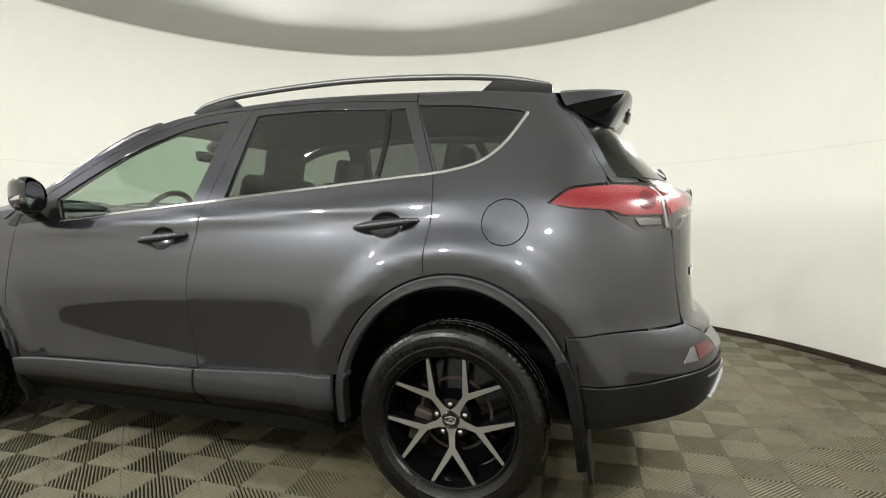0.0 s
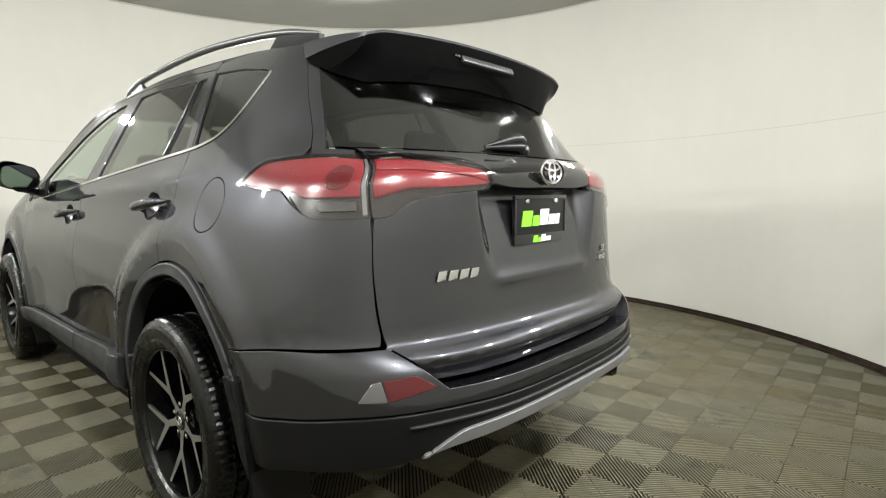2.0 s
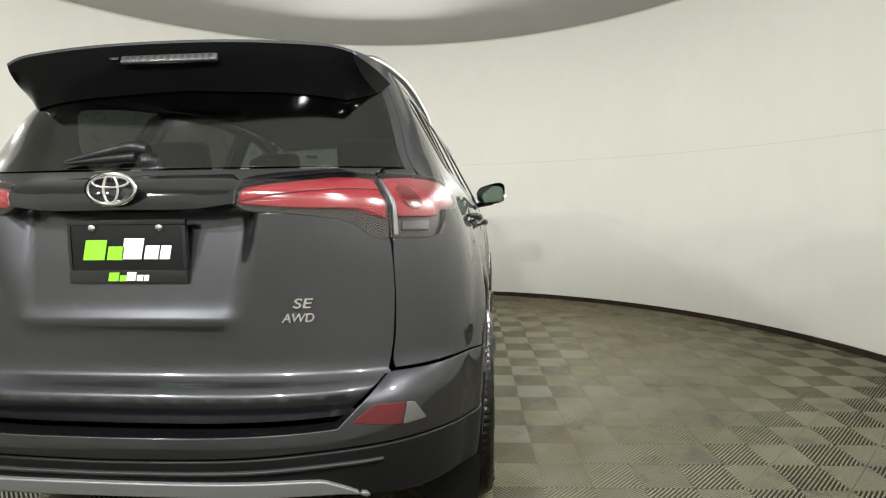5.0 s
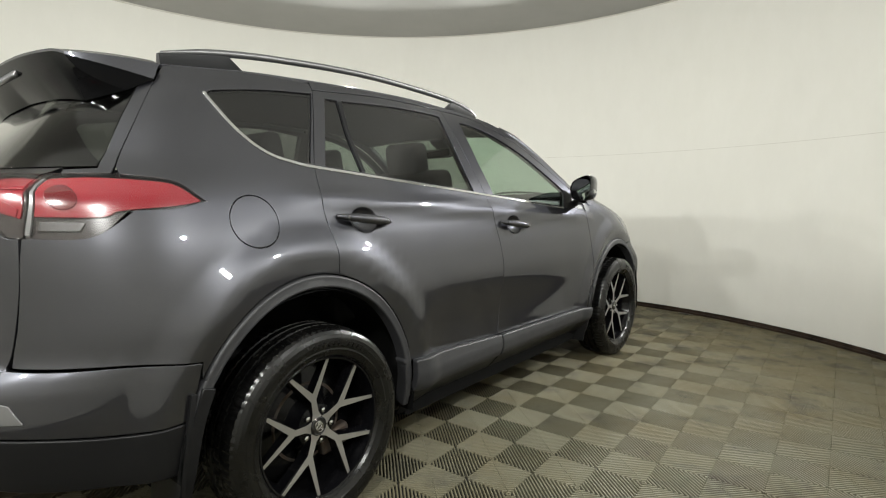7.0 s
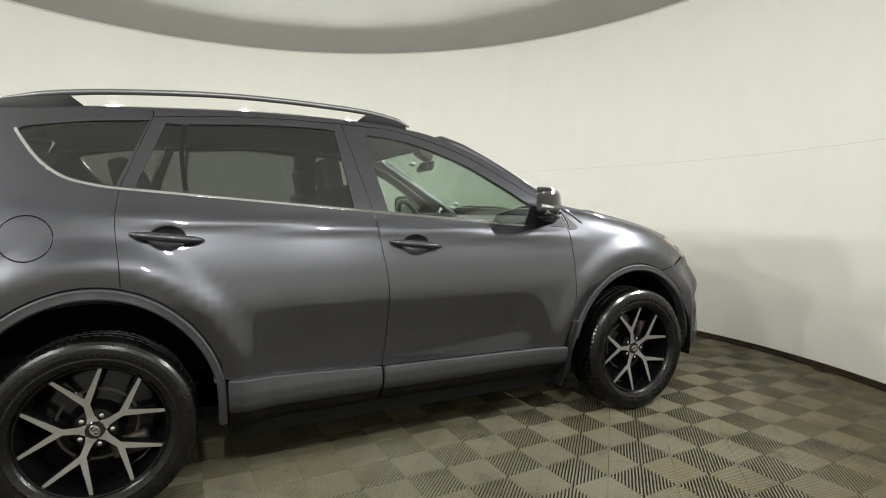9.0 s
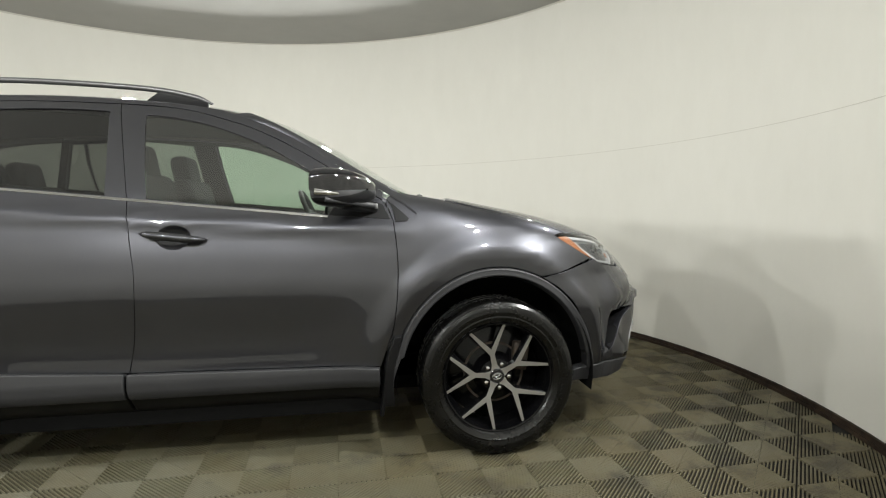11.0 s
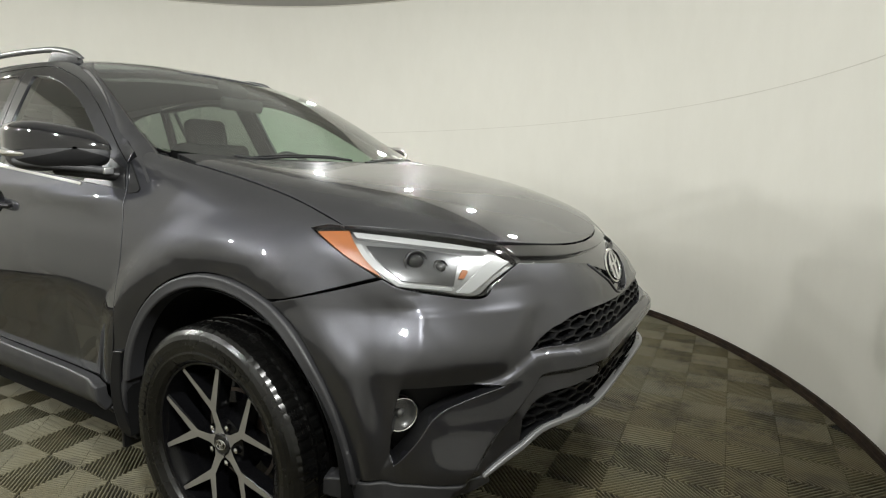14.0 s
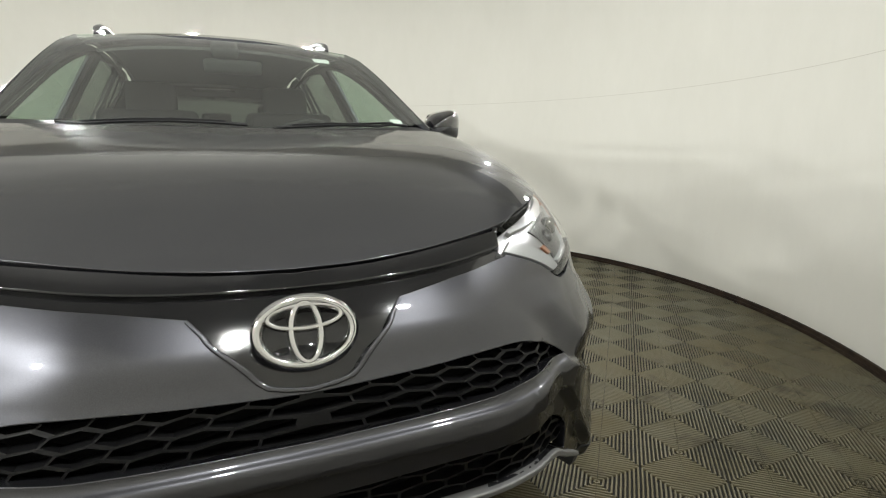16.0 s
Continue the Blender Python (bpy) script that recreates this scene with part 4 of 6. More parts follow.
    il = sheet("tailgate_lamp", inset(inner, -0.002), on_tail, LAMPDARK, hatch, step=0.02, lift=-0.010, thick=0.02, label="smoked lamp with red light bars on a red ground")
    sheet("lens", inset(inner, -0.004), on_tail, TAILLENS, il, step=0.02, lift=0.006, thick=0.014, rounded=0.0025, gap=0.0, label="clear outer lens").visible_shadow = False
    panel = outline([(4.852, 1.203), (4.94, 1.206), (5.03, 1.199), (5.175, 1.185), (5.225, 1.173), (5.274, 1.137)], [(5.274, 1.137), (5.11, 1.122), (4.985, 1.118), (4.935, 1.106), (4.888, 1.094)], [(4.888, 1.094), (4.852, 1.203)])
    sheet("red_panel", np.array(T(panel.tolist())) * sg, on_tail, REDLENS, il, step=0.02, lift=-0.006, thick=0.006, gap=0.0, label="red ground behind the light bars")
    for pts in (outline([(4.858, 1.198), (4.98, 1.194), (5.19, 1.172), (5.272, 1.140)], [(5.272, 1.140), (5.24, 1.144)], [(5.24, 1.144), (5.15, 1.158), (4.98, 1.172), (4.862, 1.170)], [(4.862, 1.170), (4.858, 1.198)]),
                outline([(4.888, 1.118), (4.93, 1.142), (4.99, 1.150), (5.235, 1.142)], [(5.235, 1.142), (5.262, 1.134)], [(5.262, 1.134), (5.11, 1.124), (4.985, 1.122), (4.935, 1.112), (4.897, 1.098)], [(4.897, 1.098), (4.888, 1.118)])):
        sheet("red_bar", np.array(T(pts.tolist())) * sg, on_tail, REDLENS, il, step=0.012, lift=-0.002, thick=0.008, gap=0.0, label="red light bar")
    # reflector in the bumper
    for name, mt, pts in (("reflector", DARKRED, [(4.905, 0.592), (4.893, 0.646), (4.975, 0.655), (5.028, 0.620)]), ("reversing_lens", BEZEL, [(4.832, 0.590), (4.868, 0.640), (4.891, 0.646), (4.903, 0.592)])):
        pp = np.array(T(outline(*[[pts[i], pts[(i + 1) % 4]] for i in range(4)]).tolist())) * sg
        sheet(name, pp, on_tail, mt, car, step=0.02, lift=0.003, thick=0.02, gap=0.001, label="red bumper reflector" if mt is DARKRED else "clear lens beside the bumper reflector")

ARCH_BACK = [s for s in by_x(np.array([(-1.732, 0.682), (-1.750, 0.60), (-1.780, 0.52)]))]
up = [tuple(p) for p in T(ARCH_BACK)]
BUMPER_TOP = [(float(s_at_x(x, z)), z - 0.002) for x, z in ((-2.125, 0.717), (-2.03, 0.713), (-1.93, 0.709), (-1.83, 0.698))]
bump_half = outline([(0.0, 0.604), (0.25, 0.606), (0.545, 0.612)], [(0.545, 0.612), (0.652, 0.7125)], [(0.652, 0.7125)] + T(BUMPER_TOP) + [up[0]], up,
                    [up[-1]] + T([(4.654, 0.528), (4.798, 0.549), (4.95, 0.560), (5.088, 0.563), (5.30, 0.556), (GIRTH, 0.551)]))
rear_bumper = sheet("rear_bumper", sym(bump_half), on_tail, PAINT, car, step=0.022, edge=0.02, thick=0.10, rounded=0.003, label="grey painted rear bumper")
low_half = outline([(0.0, 0.549)] + T([(5.30, 0.554), (5.088, 0.561), (4.95, 0.558), (4.798, 0.547), (4.654, 0.526)]) + [up[-1]], [up[-1]] + T([(4.53, 0.42), (4.554, 0.368)]),
                   T([(4.554, 0.368), (4.737, 0.392), (4.909, 0.415), (4.99, 0.436), (5.09, 0.456), (5.30, 0.464), (GIRTH, 0.464)]))
sheet("lower_bumper", sym(low_half), on_tail, BLACK, car, step=0.022, edge=0.02, lift=0.002, thick=0.06, rounded=0.006, label="dark plastic lower rear bumper")
ridge = outline([(0.0, 0.526)] + T([(5.30, 0.529), (5.088, 0.534), (4.95, 0.528)]), T([(4.95, 0.528), (4.95, 0.520)]), T([(4.95, 0.520), (5.088, 0.525), (5.30, 0.520)]) + [(0.0, 0.517)])
sheet("bumper_step", sym(ridge), on_tail, CLAD, car, lift=0.010, gap=0.0, thick=0.012, step=0.02, rounded=0.004)
skid = outline([(0.0, 0.502)] + T([(5.30, 0.502), (5.12, 0.499), (5.06, 0.482), (4.985, 0.438)]), T([(4.985, 0.438), (5.08, 0.458), (5.30, 0.466)]) + [(0.0, 0.466)])
sheet("skid_plate", sym(skid), on_tail, SILVER, car, lift=0.012, gap=0.0, thick=0.024, step=0.015, rounded=0.004, label="silver strip along the foot of the bumper")

# ---- nose: bumper, grilles, lamps ----
LAMP_LOW = [(0.472, 0.880), (0.508, 0.868), (0.575, 0.840), (0.636, 0.809), (0.75, 0.823), (0.866, 0.842), (0.912, 0.863)]
ARCH_FRONT = [tuple(p) for p in by_x(np.array([(1.545, 0.792), (1.640, 0.730), (1.715, 0.640), (1.765, 0.530), (1.795, 0.40)]))]
VEE = [(0.0, 0.742), (0.045, 0.752), (0.080, 0.776), (0.128, 0.808), (0.186, 0.846)]
nose_half = outline(VEE, [(0.186, 0.846), (0.30, 0.861), (0.40, 0.870), (0.472, 0.877)], LAMP_LOW,
                    [(0.912, 0.863)] + [tuple(p) for p in by_x(np.array([(1.70, 0.8305), (1.60, 0.8045), (1.545, 0.792)]))], ARCH_FRONT,
                    [ARCH_FRONT[-1], (0.93, 0.378), (0.82, 0.382), (0.65, 0.371), (0.545, 0.372), (0.445, 0.412), (0.36, 0.456), (0.20, 0.474), (0.0, 0.478)])
mesh_top = outline([(0.0, 0.730), (0.15, 0.737), (0.27, 0.742), (0.345, 0.737), (0.388, 0.718)], [(0.388, 0.718), (0.418, 0.674)], [(0.418, 0.674), (0.36, 0.675), (0.27, 0.674), (0.12, 0.666), (0.0, 0.662)])
mesh_low = outline([(0.0, 0.562), (0.15, 0.565), (0.33, 0.553), (0.395, 0.532), (0.428, 0.500)], [(0.428, 0.500), (0.436, 0.440)], [(0.436, 0.440), (0.36, 0.474), (0.20, 0.489), (0.0, 0.493)])
fog_hole = outline([(0.776, 0.612), (0.64, 0.609), (0.500, 0.607)], [(0.500, 0.607), (0.600, 0.574), (0.676, 0.543), (0.725, 0.491), (0.800, 0.428)], [(0.800, 0.428), (0.806, 0.45)], [(0.806, 0.45), (0.796, 0.53), (0.776, 0.612)])


FRAME_TOP = ((0.0, 0.25, 0.36, 0.415, 0.50, 0.60, 0.676, 0.725, 0.80, 0.86), (0.654, 0.660, 0.666, 0.668, 0.622, 0.594, 0.564, 0.512, 0.450, 0.38))


def on_bumper(q):
    """The nose with the frame of bar and wings that stands proud round the lower grille, and the edge of each corner."""
    p = on_nose(q)
    u, z = np.abs(q[:, 0]), q[:, 1]
    sign = np.sign(q[:, 0])
    top = np.interp(u, *FRAME_TOP)
    proud = step((top + 0.006 - z) / 0.020) * step((0.84 - u) / 0.06)
    inside = step((0.373 + (0.648 - z) * 0.92 - u) / 0.045)
    out = 0.026 * proud - 0.030 * inside * step((0.618 - z) / 0.022)
    side = np.clip((u - 0.40) / 0.40, 0, 1)
    # the corner's upright edge, from the headlamp down to the fog lamp
    edge = np.interp(z, (0.40, 0.61, 0.69, 0.79, 0.862), (0.80, 0.785, 0.800, 0.842, 0.925))
    out = out + 0.008 * np.exp(-((u - edge) / 0.026)**2) * step((z - 0.40) / 0.10) * step((0.84 - z) / 0.07)
    # a shelf below the headlamp, folding to an upright cheek
    shelf = step((u - 0.42) / 0.12) * step((edge + 0.01 - u) / 0.06)
    out = out + 0.025 * shelf * np.clip((0.828 - z) / 0.050, 0, 1) * step((z - 0.58) / 0.20)
    # the wings' feet stand forward
    p[:, 0] += out * (1 - 0.3 * side) + 0.024 * step((0.50 - z) / 0.12) * step((u - 0.45) / 0.15) * step((0.80 - u) / 0.18)
    p[:, 1] += out * 0.6 * side * sign
    p[:, 0] += 0.012 * step((z - 0.755) / 0.05) * step((0.45 - u) / 0.2)
    return p


bumper_folds = []
for sg in (1, -1):
    bumper_folds += [[(sg * u, z + d) for u, z in zip(*FRAME_TOP)] for d in (0.006, -0.004, -0.014)]
    bumper_folds += [[(sg * (0.373 + (0.648 - z) * 0.92 - d), z) for z in (0.645, 0.40)] for d in (0.0, 0.022, 0.045)]
bumper_folds += [[(-0.40, z), (0.40, z)] for z in (0.618, 0.607, 0.596)]
bumper_folds += [[(sg * 0.46, z), (sg * 0.80, z)] for sg in (1, -1) for z in (0.784, 0.778, 0.772)]
bumper = sheet("front_bumper", sym(nose_half), on_bumper, PAINT, car, step=0.012, edge=0.010, thick=0.028, folds=bumper_folds,
               holes=[sym(mesh_top), sym(mesh_low), fog_hole, fog_hole * (-1, 1)], label="grey painted front bumper")
for sg in (1, -1):
    # black walls of the fog lamp's recess
    ring = evened(inset(fog_hole, -0.004) * (sg, 1), 0.02)
    front, back = on_bumper(ring) - (0.004, 0, 0), on_nose(inset(ring, -0.012) if sg > 0 else inset(ring[::-1], -0.012)[::-1])
    back = back - np.array((0.80, 0.50 * sg, 0)) * 0.058
    n = len(ring)
    put("fog_recess_wall", mesh_of("fog_recess_wall", np.concatenate([front, back[:n]]), [(i, (i + 1) % n, n + (i + 1) % n, n + i) for i in range(n)]), BLACK, car, "black wall of the fog lamp recess")
valance = outline([(0.535, 0.372), (0.65, 0.369), (0.82, 0.379), (1.03, 0.358)], [(1.03, 0.358), (1.035, 0.300)], [(1.035, 0.300), (0.85, 0.298), (0.70, 0.305), (0.52, 0.345)], [(0.52, 0.345), (0.535, 0.372)])
for sg in (1, -1):
    sheet("front_valance", valance * (sg, 1), on_bumper, CLAD, car, lift=0.004, thick=0.04, gap=0.0, step=0.025, rounded=0.005, label="black plastic lip below the front bumper")
lip = outline([(0.0, 0.492), (0.20, 0.488), (0.36, 0.472), (0.445, 0.428), (0.548, 0.378)], [(0.548, 0.378), (0.540, 0.370), (0.440, 0.414), (0.355, 0.458), (0.20, 0.474), (0.0, 0.478)])
sheet("front_lip", sym(lip), on_bumper, SILVER, car, lift=0.010, thick=0.02, gap=0.0, step=0.02, rounded=0.004, label="silver strip along the foot of the front bumper")
# near-black sheets behind the meshes, for the shade inside the openings
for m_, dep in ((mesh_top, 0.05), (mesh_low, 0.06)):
    sheet("grille_back", sym(inset(m_, -0.035)), on_nose, DARK, car, lift=-dep, thick=0.004, gap=0.0, step=0.05, label="near-black sheet standing in for the shade in the grille opening")
for sg in (1, -1):
    sheet("fog_recess", inset(fog_hole, -0.025) * (sg, 1), on_nose, BLACK, car, lift=-0.062, thick=0.004, gap=0.0, step=0.03, label="black fog lamp surround")
strip_half = outline([(0.0, 0.893), (0.20, 0.897), (0.30, 0.903), (0.402, 0.912), (0.575, 0.928)], [(0.575, 0.928), (0.490, 0.890)], [(0.490, 0.890), (0.30, 0.874), (0.16, 0.868), (0.0, 0.866)])
sheet("nose_strip", sym(strip_half), on_nose, GLOSS, car, step=0.02, rounded=0.004, label="gloss black strip between bonnet and grille bar")
slot_half = outline([(0.0, 0.872), (0.16, 0.874), (0.30, 0.880), (0.485, 0.893)], [(0.485, 0.893), (0.476, 0.868)], [(0.476, 0.868), (0.40, 0.862), (0.19, 0.840)], [(0.19, 0.840), (0.132, 0.800), (0.084, 0.768), (0.047, 0.744), (0.0, 0.734)])
sheet("grille_bar", sym(slot_half), on_nose, GLOSS, car, lift=-0.012, thick=0.02, gap=0.0, step=0.02, label="gloss black grille bar behind the badge")
edge_run = catmull([(u, z - 0.001) for u, z in VEE], 6)
vee = outline(edge_run, [edge_run[-1], (0.192, 0.841)], [(0.192, 0.841), (0.134, 0.802), (0.085, 0.768), (0.048, 0.743), (0.0, 0.733)], per=2)
sheet("grille_edge", sym(vee), on_bumper, PAINT, car, lift=0.004, thick=0.01, gap=0.0, step=0.02, rounded=0.003)

lamp_poly = outline([(1.097, 0.981), (1.005, 0.985), (0.867, 0.974), (0.71, 0.953), (0.565, 0.926)], [(0.565, 0.926), (0.476, 0.886)], LAMP_LOW, [(0.912, 0.863), (1.01, 0.924), (1.097, 0.981)])
for sg in (1, -1):
    sc = (sg, 1)
    hl = sheet("headlamp", inset(lamp_poly, 0.003) * sc, on_nose, BEZEL, car, step=0.02, lift=-0.024, thick=0.004, label="clear headlamp with silver light guide and amber corner")
    sheet("lens", lamp_poly * sc, on_nose, LENS, hl, step=0.025, lift=0.002, thick=0.035, rounded=0.0025, gap=0.0, label="clear polycarbonate lens").visible_shadow = False
    sheet("amber_reflector", outline([(1.088, 0.977), (0.998, 0.980)], [(0.998, 0.980), (0.945, 0.916), (0.912, 0.868)], [(0.915, 0.868), (1.01, 0.924), (1.085, 0.972)]) * sc, on_nose, AMBER, hl, step=0.02, lift=-0.010, thick=0.01)
    for poly in (outline([(0.990, 0.978), (0.867, 0.967), (0.71, 0.946), (0.59, 0.924)], [(0.59, 0.924), (0.585, 0.917)], [(0.585, 0.917), (0.72, 0.934), (0.87, 0.953), (0.972, 0.963)], [(0.972, 0.963), (0.990, 0.978)]),
                 outline([(0.545, 0.902), (0.50, 0.888)], [(0.50, 0.888), (0.585, 0.853), (0.655, 0.818)], [(0.655, 0.818), (0.698, 0.822)], [(0.698, 0.822), (0.632, 0.867), (0.552, 0.905)], [(0.552, 0.905), (0.545, 0.902)]),
                 outline([(0.955, 0.950), (0.925, 0.916), (0.868, 0.855)], [(0.868, 0.855), (0.70, 0.836)], [(0.70, 0.836), (0.71, 0.827)], [(0.71, 0.827), (0.878, 0.846)], [(0.878, 0.846), (0.945, 0.908), (0.975, 0.950)], [(0.975, 0.950), (0.955, 0.950)])):
        sheet("light_guide", poly * sc, on_nose, LAMPWHITE, hl, step=0.02, lift=-0.013, thick=0.02, gap=0.0, label="satin white light guide")
    sheet("reflector_bowl", outline([(0.945, 0.950), (0.80, 0.941), (0.66, 0.920)], [(0.66, 0.920), (0.70, 0.842)], [(0.70, 0.842), (0.860, 0.862)], [(0.860, 0.862), (0.945, 0.950)]) * sc, on_nose, SMOKE, hl, step=0.02, lift=-0.021, thick=0.006, gap=0.0, label="smoked chrome reflector")
    sheet("turn_lamp", outline([(0.662, 0.884), (0.642, 0.880)], [(0.642, 0.880), (0.664, 0.860)], [(0.664, 0.860), (0.682, 0.862)], [(0.682, 0.862), (0.662, 0.884)]) * sc, on_nose, AMBER, hl, step=0.015, lift=-0.017, thick=0.006, gap=0.0, label="small amber turn lamp bulb")
    for s0, z0, r, glassy in ((0.790, 0.896, 0.024, True), (0.722, 0.882, 0.015, False)):
        c = on_nose(np.array([(s0 * sg, z0)]))[0]
        n = Vector((0.82, 0.5 * sg, 0.05)).normalized()
        m = Matrix.Translation(Vector(c) - n * 0.036) @ n.to_track_quat("Z", "Y").to_matrix().to_4x4()
        pr = part("projector", lathe([(r * 1.28, -0.004), (r * 1.32, 0.008), (r * 1.22, 0.012), (r * 1.05, 0.006), (r, 0.004)], 32, "Z"), SMOKE, hl, "round projector ring", m=m)
        part("projector_lens", lathe([(r, 0.003), (r * 0.9, 0.010), (r * 0.6, 0.017), (r * 0.3, 0.020), (0.001, 0.021)], 32, "Z"), GLOSS if glassy else SMOKE, pr, "smoked glass projector lens", m=Matrix())
    # fog lamp
    c = on_nose(np.array([(0.752 * sg, 0.532)]))[0]
    n = Vector((0.80, 0.58 * sg, 0.0)).normalized()
    m = Matrix.Translation(Vector(c) - n * 0.048) @ n.to_track_quat("Z", "Y").to_matrix().to_4x4()
    fog = part("fog_lamp", lathe([(0.041, -0.01), (0.042, 0.014), (0.039, 0.018), (0.035, 0.010), (0.022, 0.002), (0.001, -0.002)], 32, "Z"), SMOKEGREY, car, "round clear fog lamp", m=m)
    part("bulb_cap", lathe([(0.012, -0.004), (0.012, 0.006), (0.006, 0.010), (0.001, 0.011)], 20, "Z"), BEZEL, fog, "bright bulb cap", m=Matrix())
    part("rim", lathe([(0.043, 0.006), (0.045, 0.014), (0.043, 0.020), (0.039, 0.019), (0.038, 0.014)], 36, "Z"), CHROME, fog, "thin bright rim", m=Matrix())
    part("lens", lathe([(0.036, 0.011), (0.024, 0.017), (0.001, 0.020)], 32, "Z"), LENS, fog, m=Matrix())


# ---- wheels ----
def tyre_mesh():
    prof = [(0.243, 0.080), (0.256, 0.098), (0.272, 0.106), (0.276, 0.109), (0.282, 0.108), (0.300, 0.112), (0.318, 0.111), (0.330, 0.106), (0.341, 0.098), (0.348, 0.088),
            (0.3515, 0.070), (0.3520, 0.052), (0.3525, 0.046), (0.345, 0.044), (0.345, 0.036), (0.3525, 0.034), (0.3530, 0.010), (0.3530, 0.006), (0.346, 0.004), (0.346, -0.004),
            (0.3530, -0.006), (0.3525, -0.034), (0.345, -0.036), (0.345, -0.044), (0.3525, -0.046), (0.3515, -0.070), (0.346, -0.092), (0.325, -0.108), (0.29, -0.112), (0.243, -0.08)]
    n = 240
    V, F = [], []
    for i in range(n):
        a = 2 * math.pi * i / n
        for j, (r, y) in enumerate(prof):
            cut = 0.0
            if i % 3 == 0 and (9 <= j <= 11 or 24 <= j <= 26):
                cut = 0.003
            if 5 <= j <= 6 and i % 2 == 0 and (i // 14) % 3:
                cut = 0.0015
            if i % 4 == 0 and 15 <= j <= 16:
                cut = 0.004
            V.append(((r - cut) * math.cos(a), y, (r - cut) * math.sin(a)))
    m = len(prof)
    for i in range(n):
        for j in range(m - 1):
            a, b = i * m + j, ((i + 1) % n) * m + j
            F.append((a, b, b + 1, a + 1))
    me = mesh_of("wheel", V, F)
    me.set_sharp_from_angle(angle=radians(12))
    return me


def spoke_mesh():
    nn = Vector((-0.54, 0.84))
    tip = Vector((0.232, 0.0830))
    to_, ti = tip + nn * 0.0055, tip - nn * 0.0055
    half = [(0.030, 0.021), (0.052, 0.0125), (0.100, 0.0105), tuple(to_), tuple(ti)]
    pts = half + [(0.127, 0.0)] + [(x, -y) for x, y in half[::-1]]
    bm = bmesh.new()

    def lift(x, y):
        return 0.060 + 0.020 * max(0.0, (math.hypot(x, y) - 0.05) / 0.19)
    # radial runs along +z, the tangent along x, outwards along y
    top = [bm.verts.new((y, lift(x, y), x)) for x, y in pts]
    mid = [bm.verts.new((y * 1.06, lift(x, y) - 0.004, x)) for x, y in pts]
    low = [bm.verts.new((y * 1.15, lift(x, y) - 0.040, x * 0.99)) for x, y in pts]
    k = len(pts)
    up = [bm.faces.new([top[i] for i in (0, 1, 9, 10)]), bm.faces.new([top[i] for i in (1, 2, 5, 8, 9)]),
          bm.faces.new([top[i] for i in (2, 3, 4, 5)]), bm.faces.new([top[i] for i in (5, 6, 7, 8)])]
    for a, b in ((top, mid), (mid, low)):
        for i in range(k):
            bm.faces.new((a[i], b[i], b[(i + 1) % k], a[(i + 1) % k]))
    bmesh.ops.recalc_face_normals(bm, faces=bm.faces)
    if sum(f.normal.y for f in up) < 0:
        bmesh.ops.reverse_faces(bm, faces=bm.faces)
    for f in bm.faces:
        f.material_index = 0 if f in up else 1
    me = bpy.data.meshes.new("spoke")
    bm.to_mesh(me)
    bm.free()
    me.materials.append(MACHINED)
    me.materials.append(RIMBLACK)
    return me


def lettering_mesh():
    """Raised marks on the tyre's wall, as plain bars, in two arcs."""
    V, F = [], []
    for start, count in ((20, 11), (200, 8), (120, 5), (300, 5)):
        for i in range(count):
            r0, r1 = 0.290, 0.306
            a0, a1 = radians(start + i * 4.2), radians(start + i * 4.2 + 2.6)
            k = len(V)
            for y in (0.1135, 0.109):
                V += [(r * math.cos(a), y, r * math.sin(a)) for r, a in ((r0, a0), (r1, a0), (r1, a1), (r0, a1))]
            F += [(k, k + 3, k + 2, k + 1)] + [(k + j, k + (j + 1) % 4, k + 4 + (j + 1) % 4, k + 4 + j) for j in range(4)]
    me = mesh_of("sidewall_mark", V, F, smooth=False)
    me.materials.append(RUBBER)
    return me


TYRE, SPOKE, MARKS = tyre_mesh(), spoke_mesh(), lettering_mesh()
TYRE.materials.append(RUBBER)


def sub(name, me_or_bm, mat, parent, label="", m=None, angle=35):
    if isinstance(me_or_bm, bpy.types.Mesh):
        ob = new(name, me_or_bm)
        ob.parent = parent
        if m is not None:
            ob.matrix_local = m
        if label:
            ob["label"] = label
        return ob
    return part(name, me_or_bm, mat, parent, label, angle=angle, m=m)


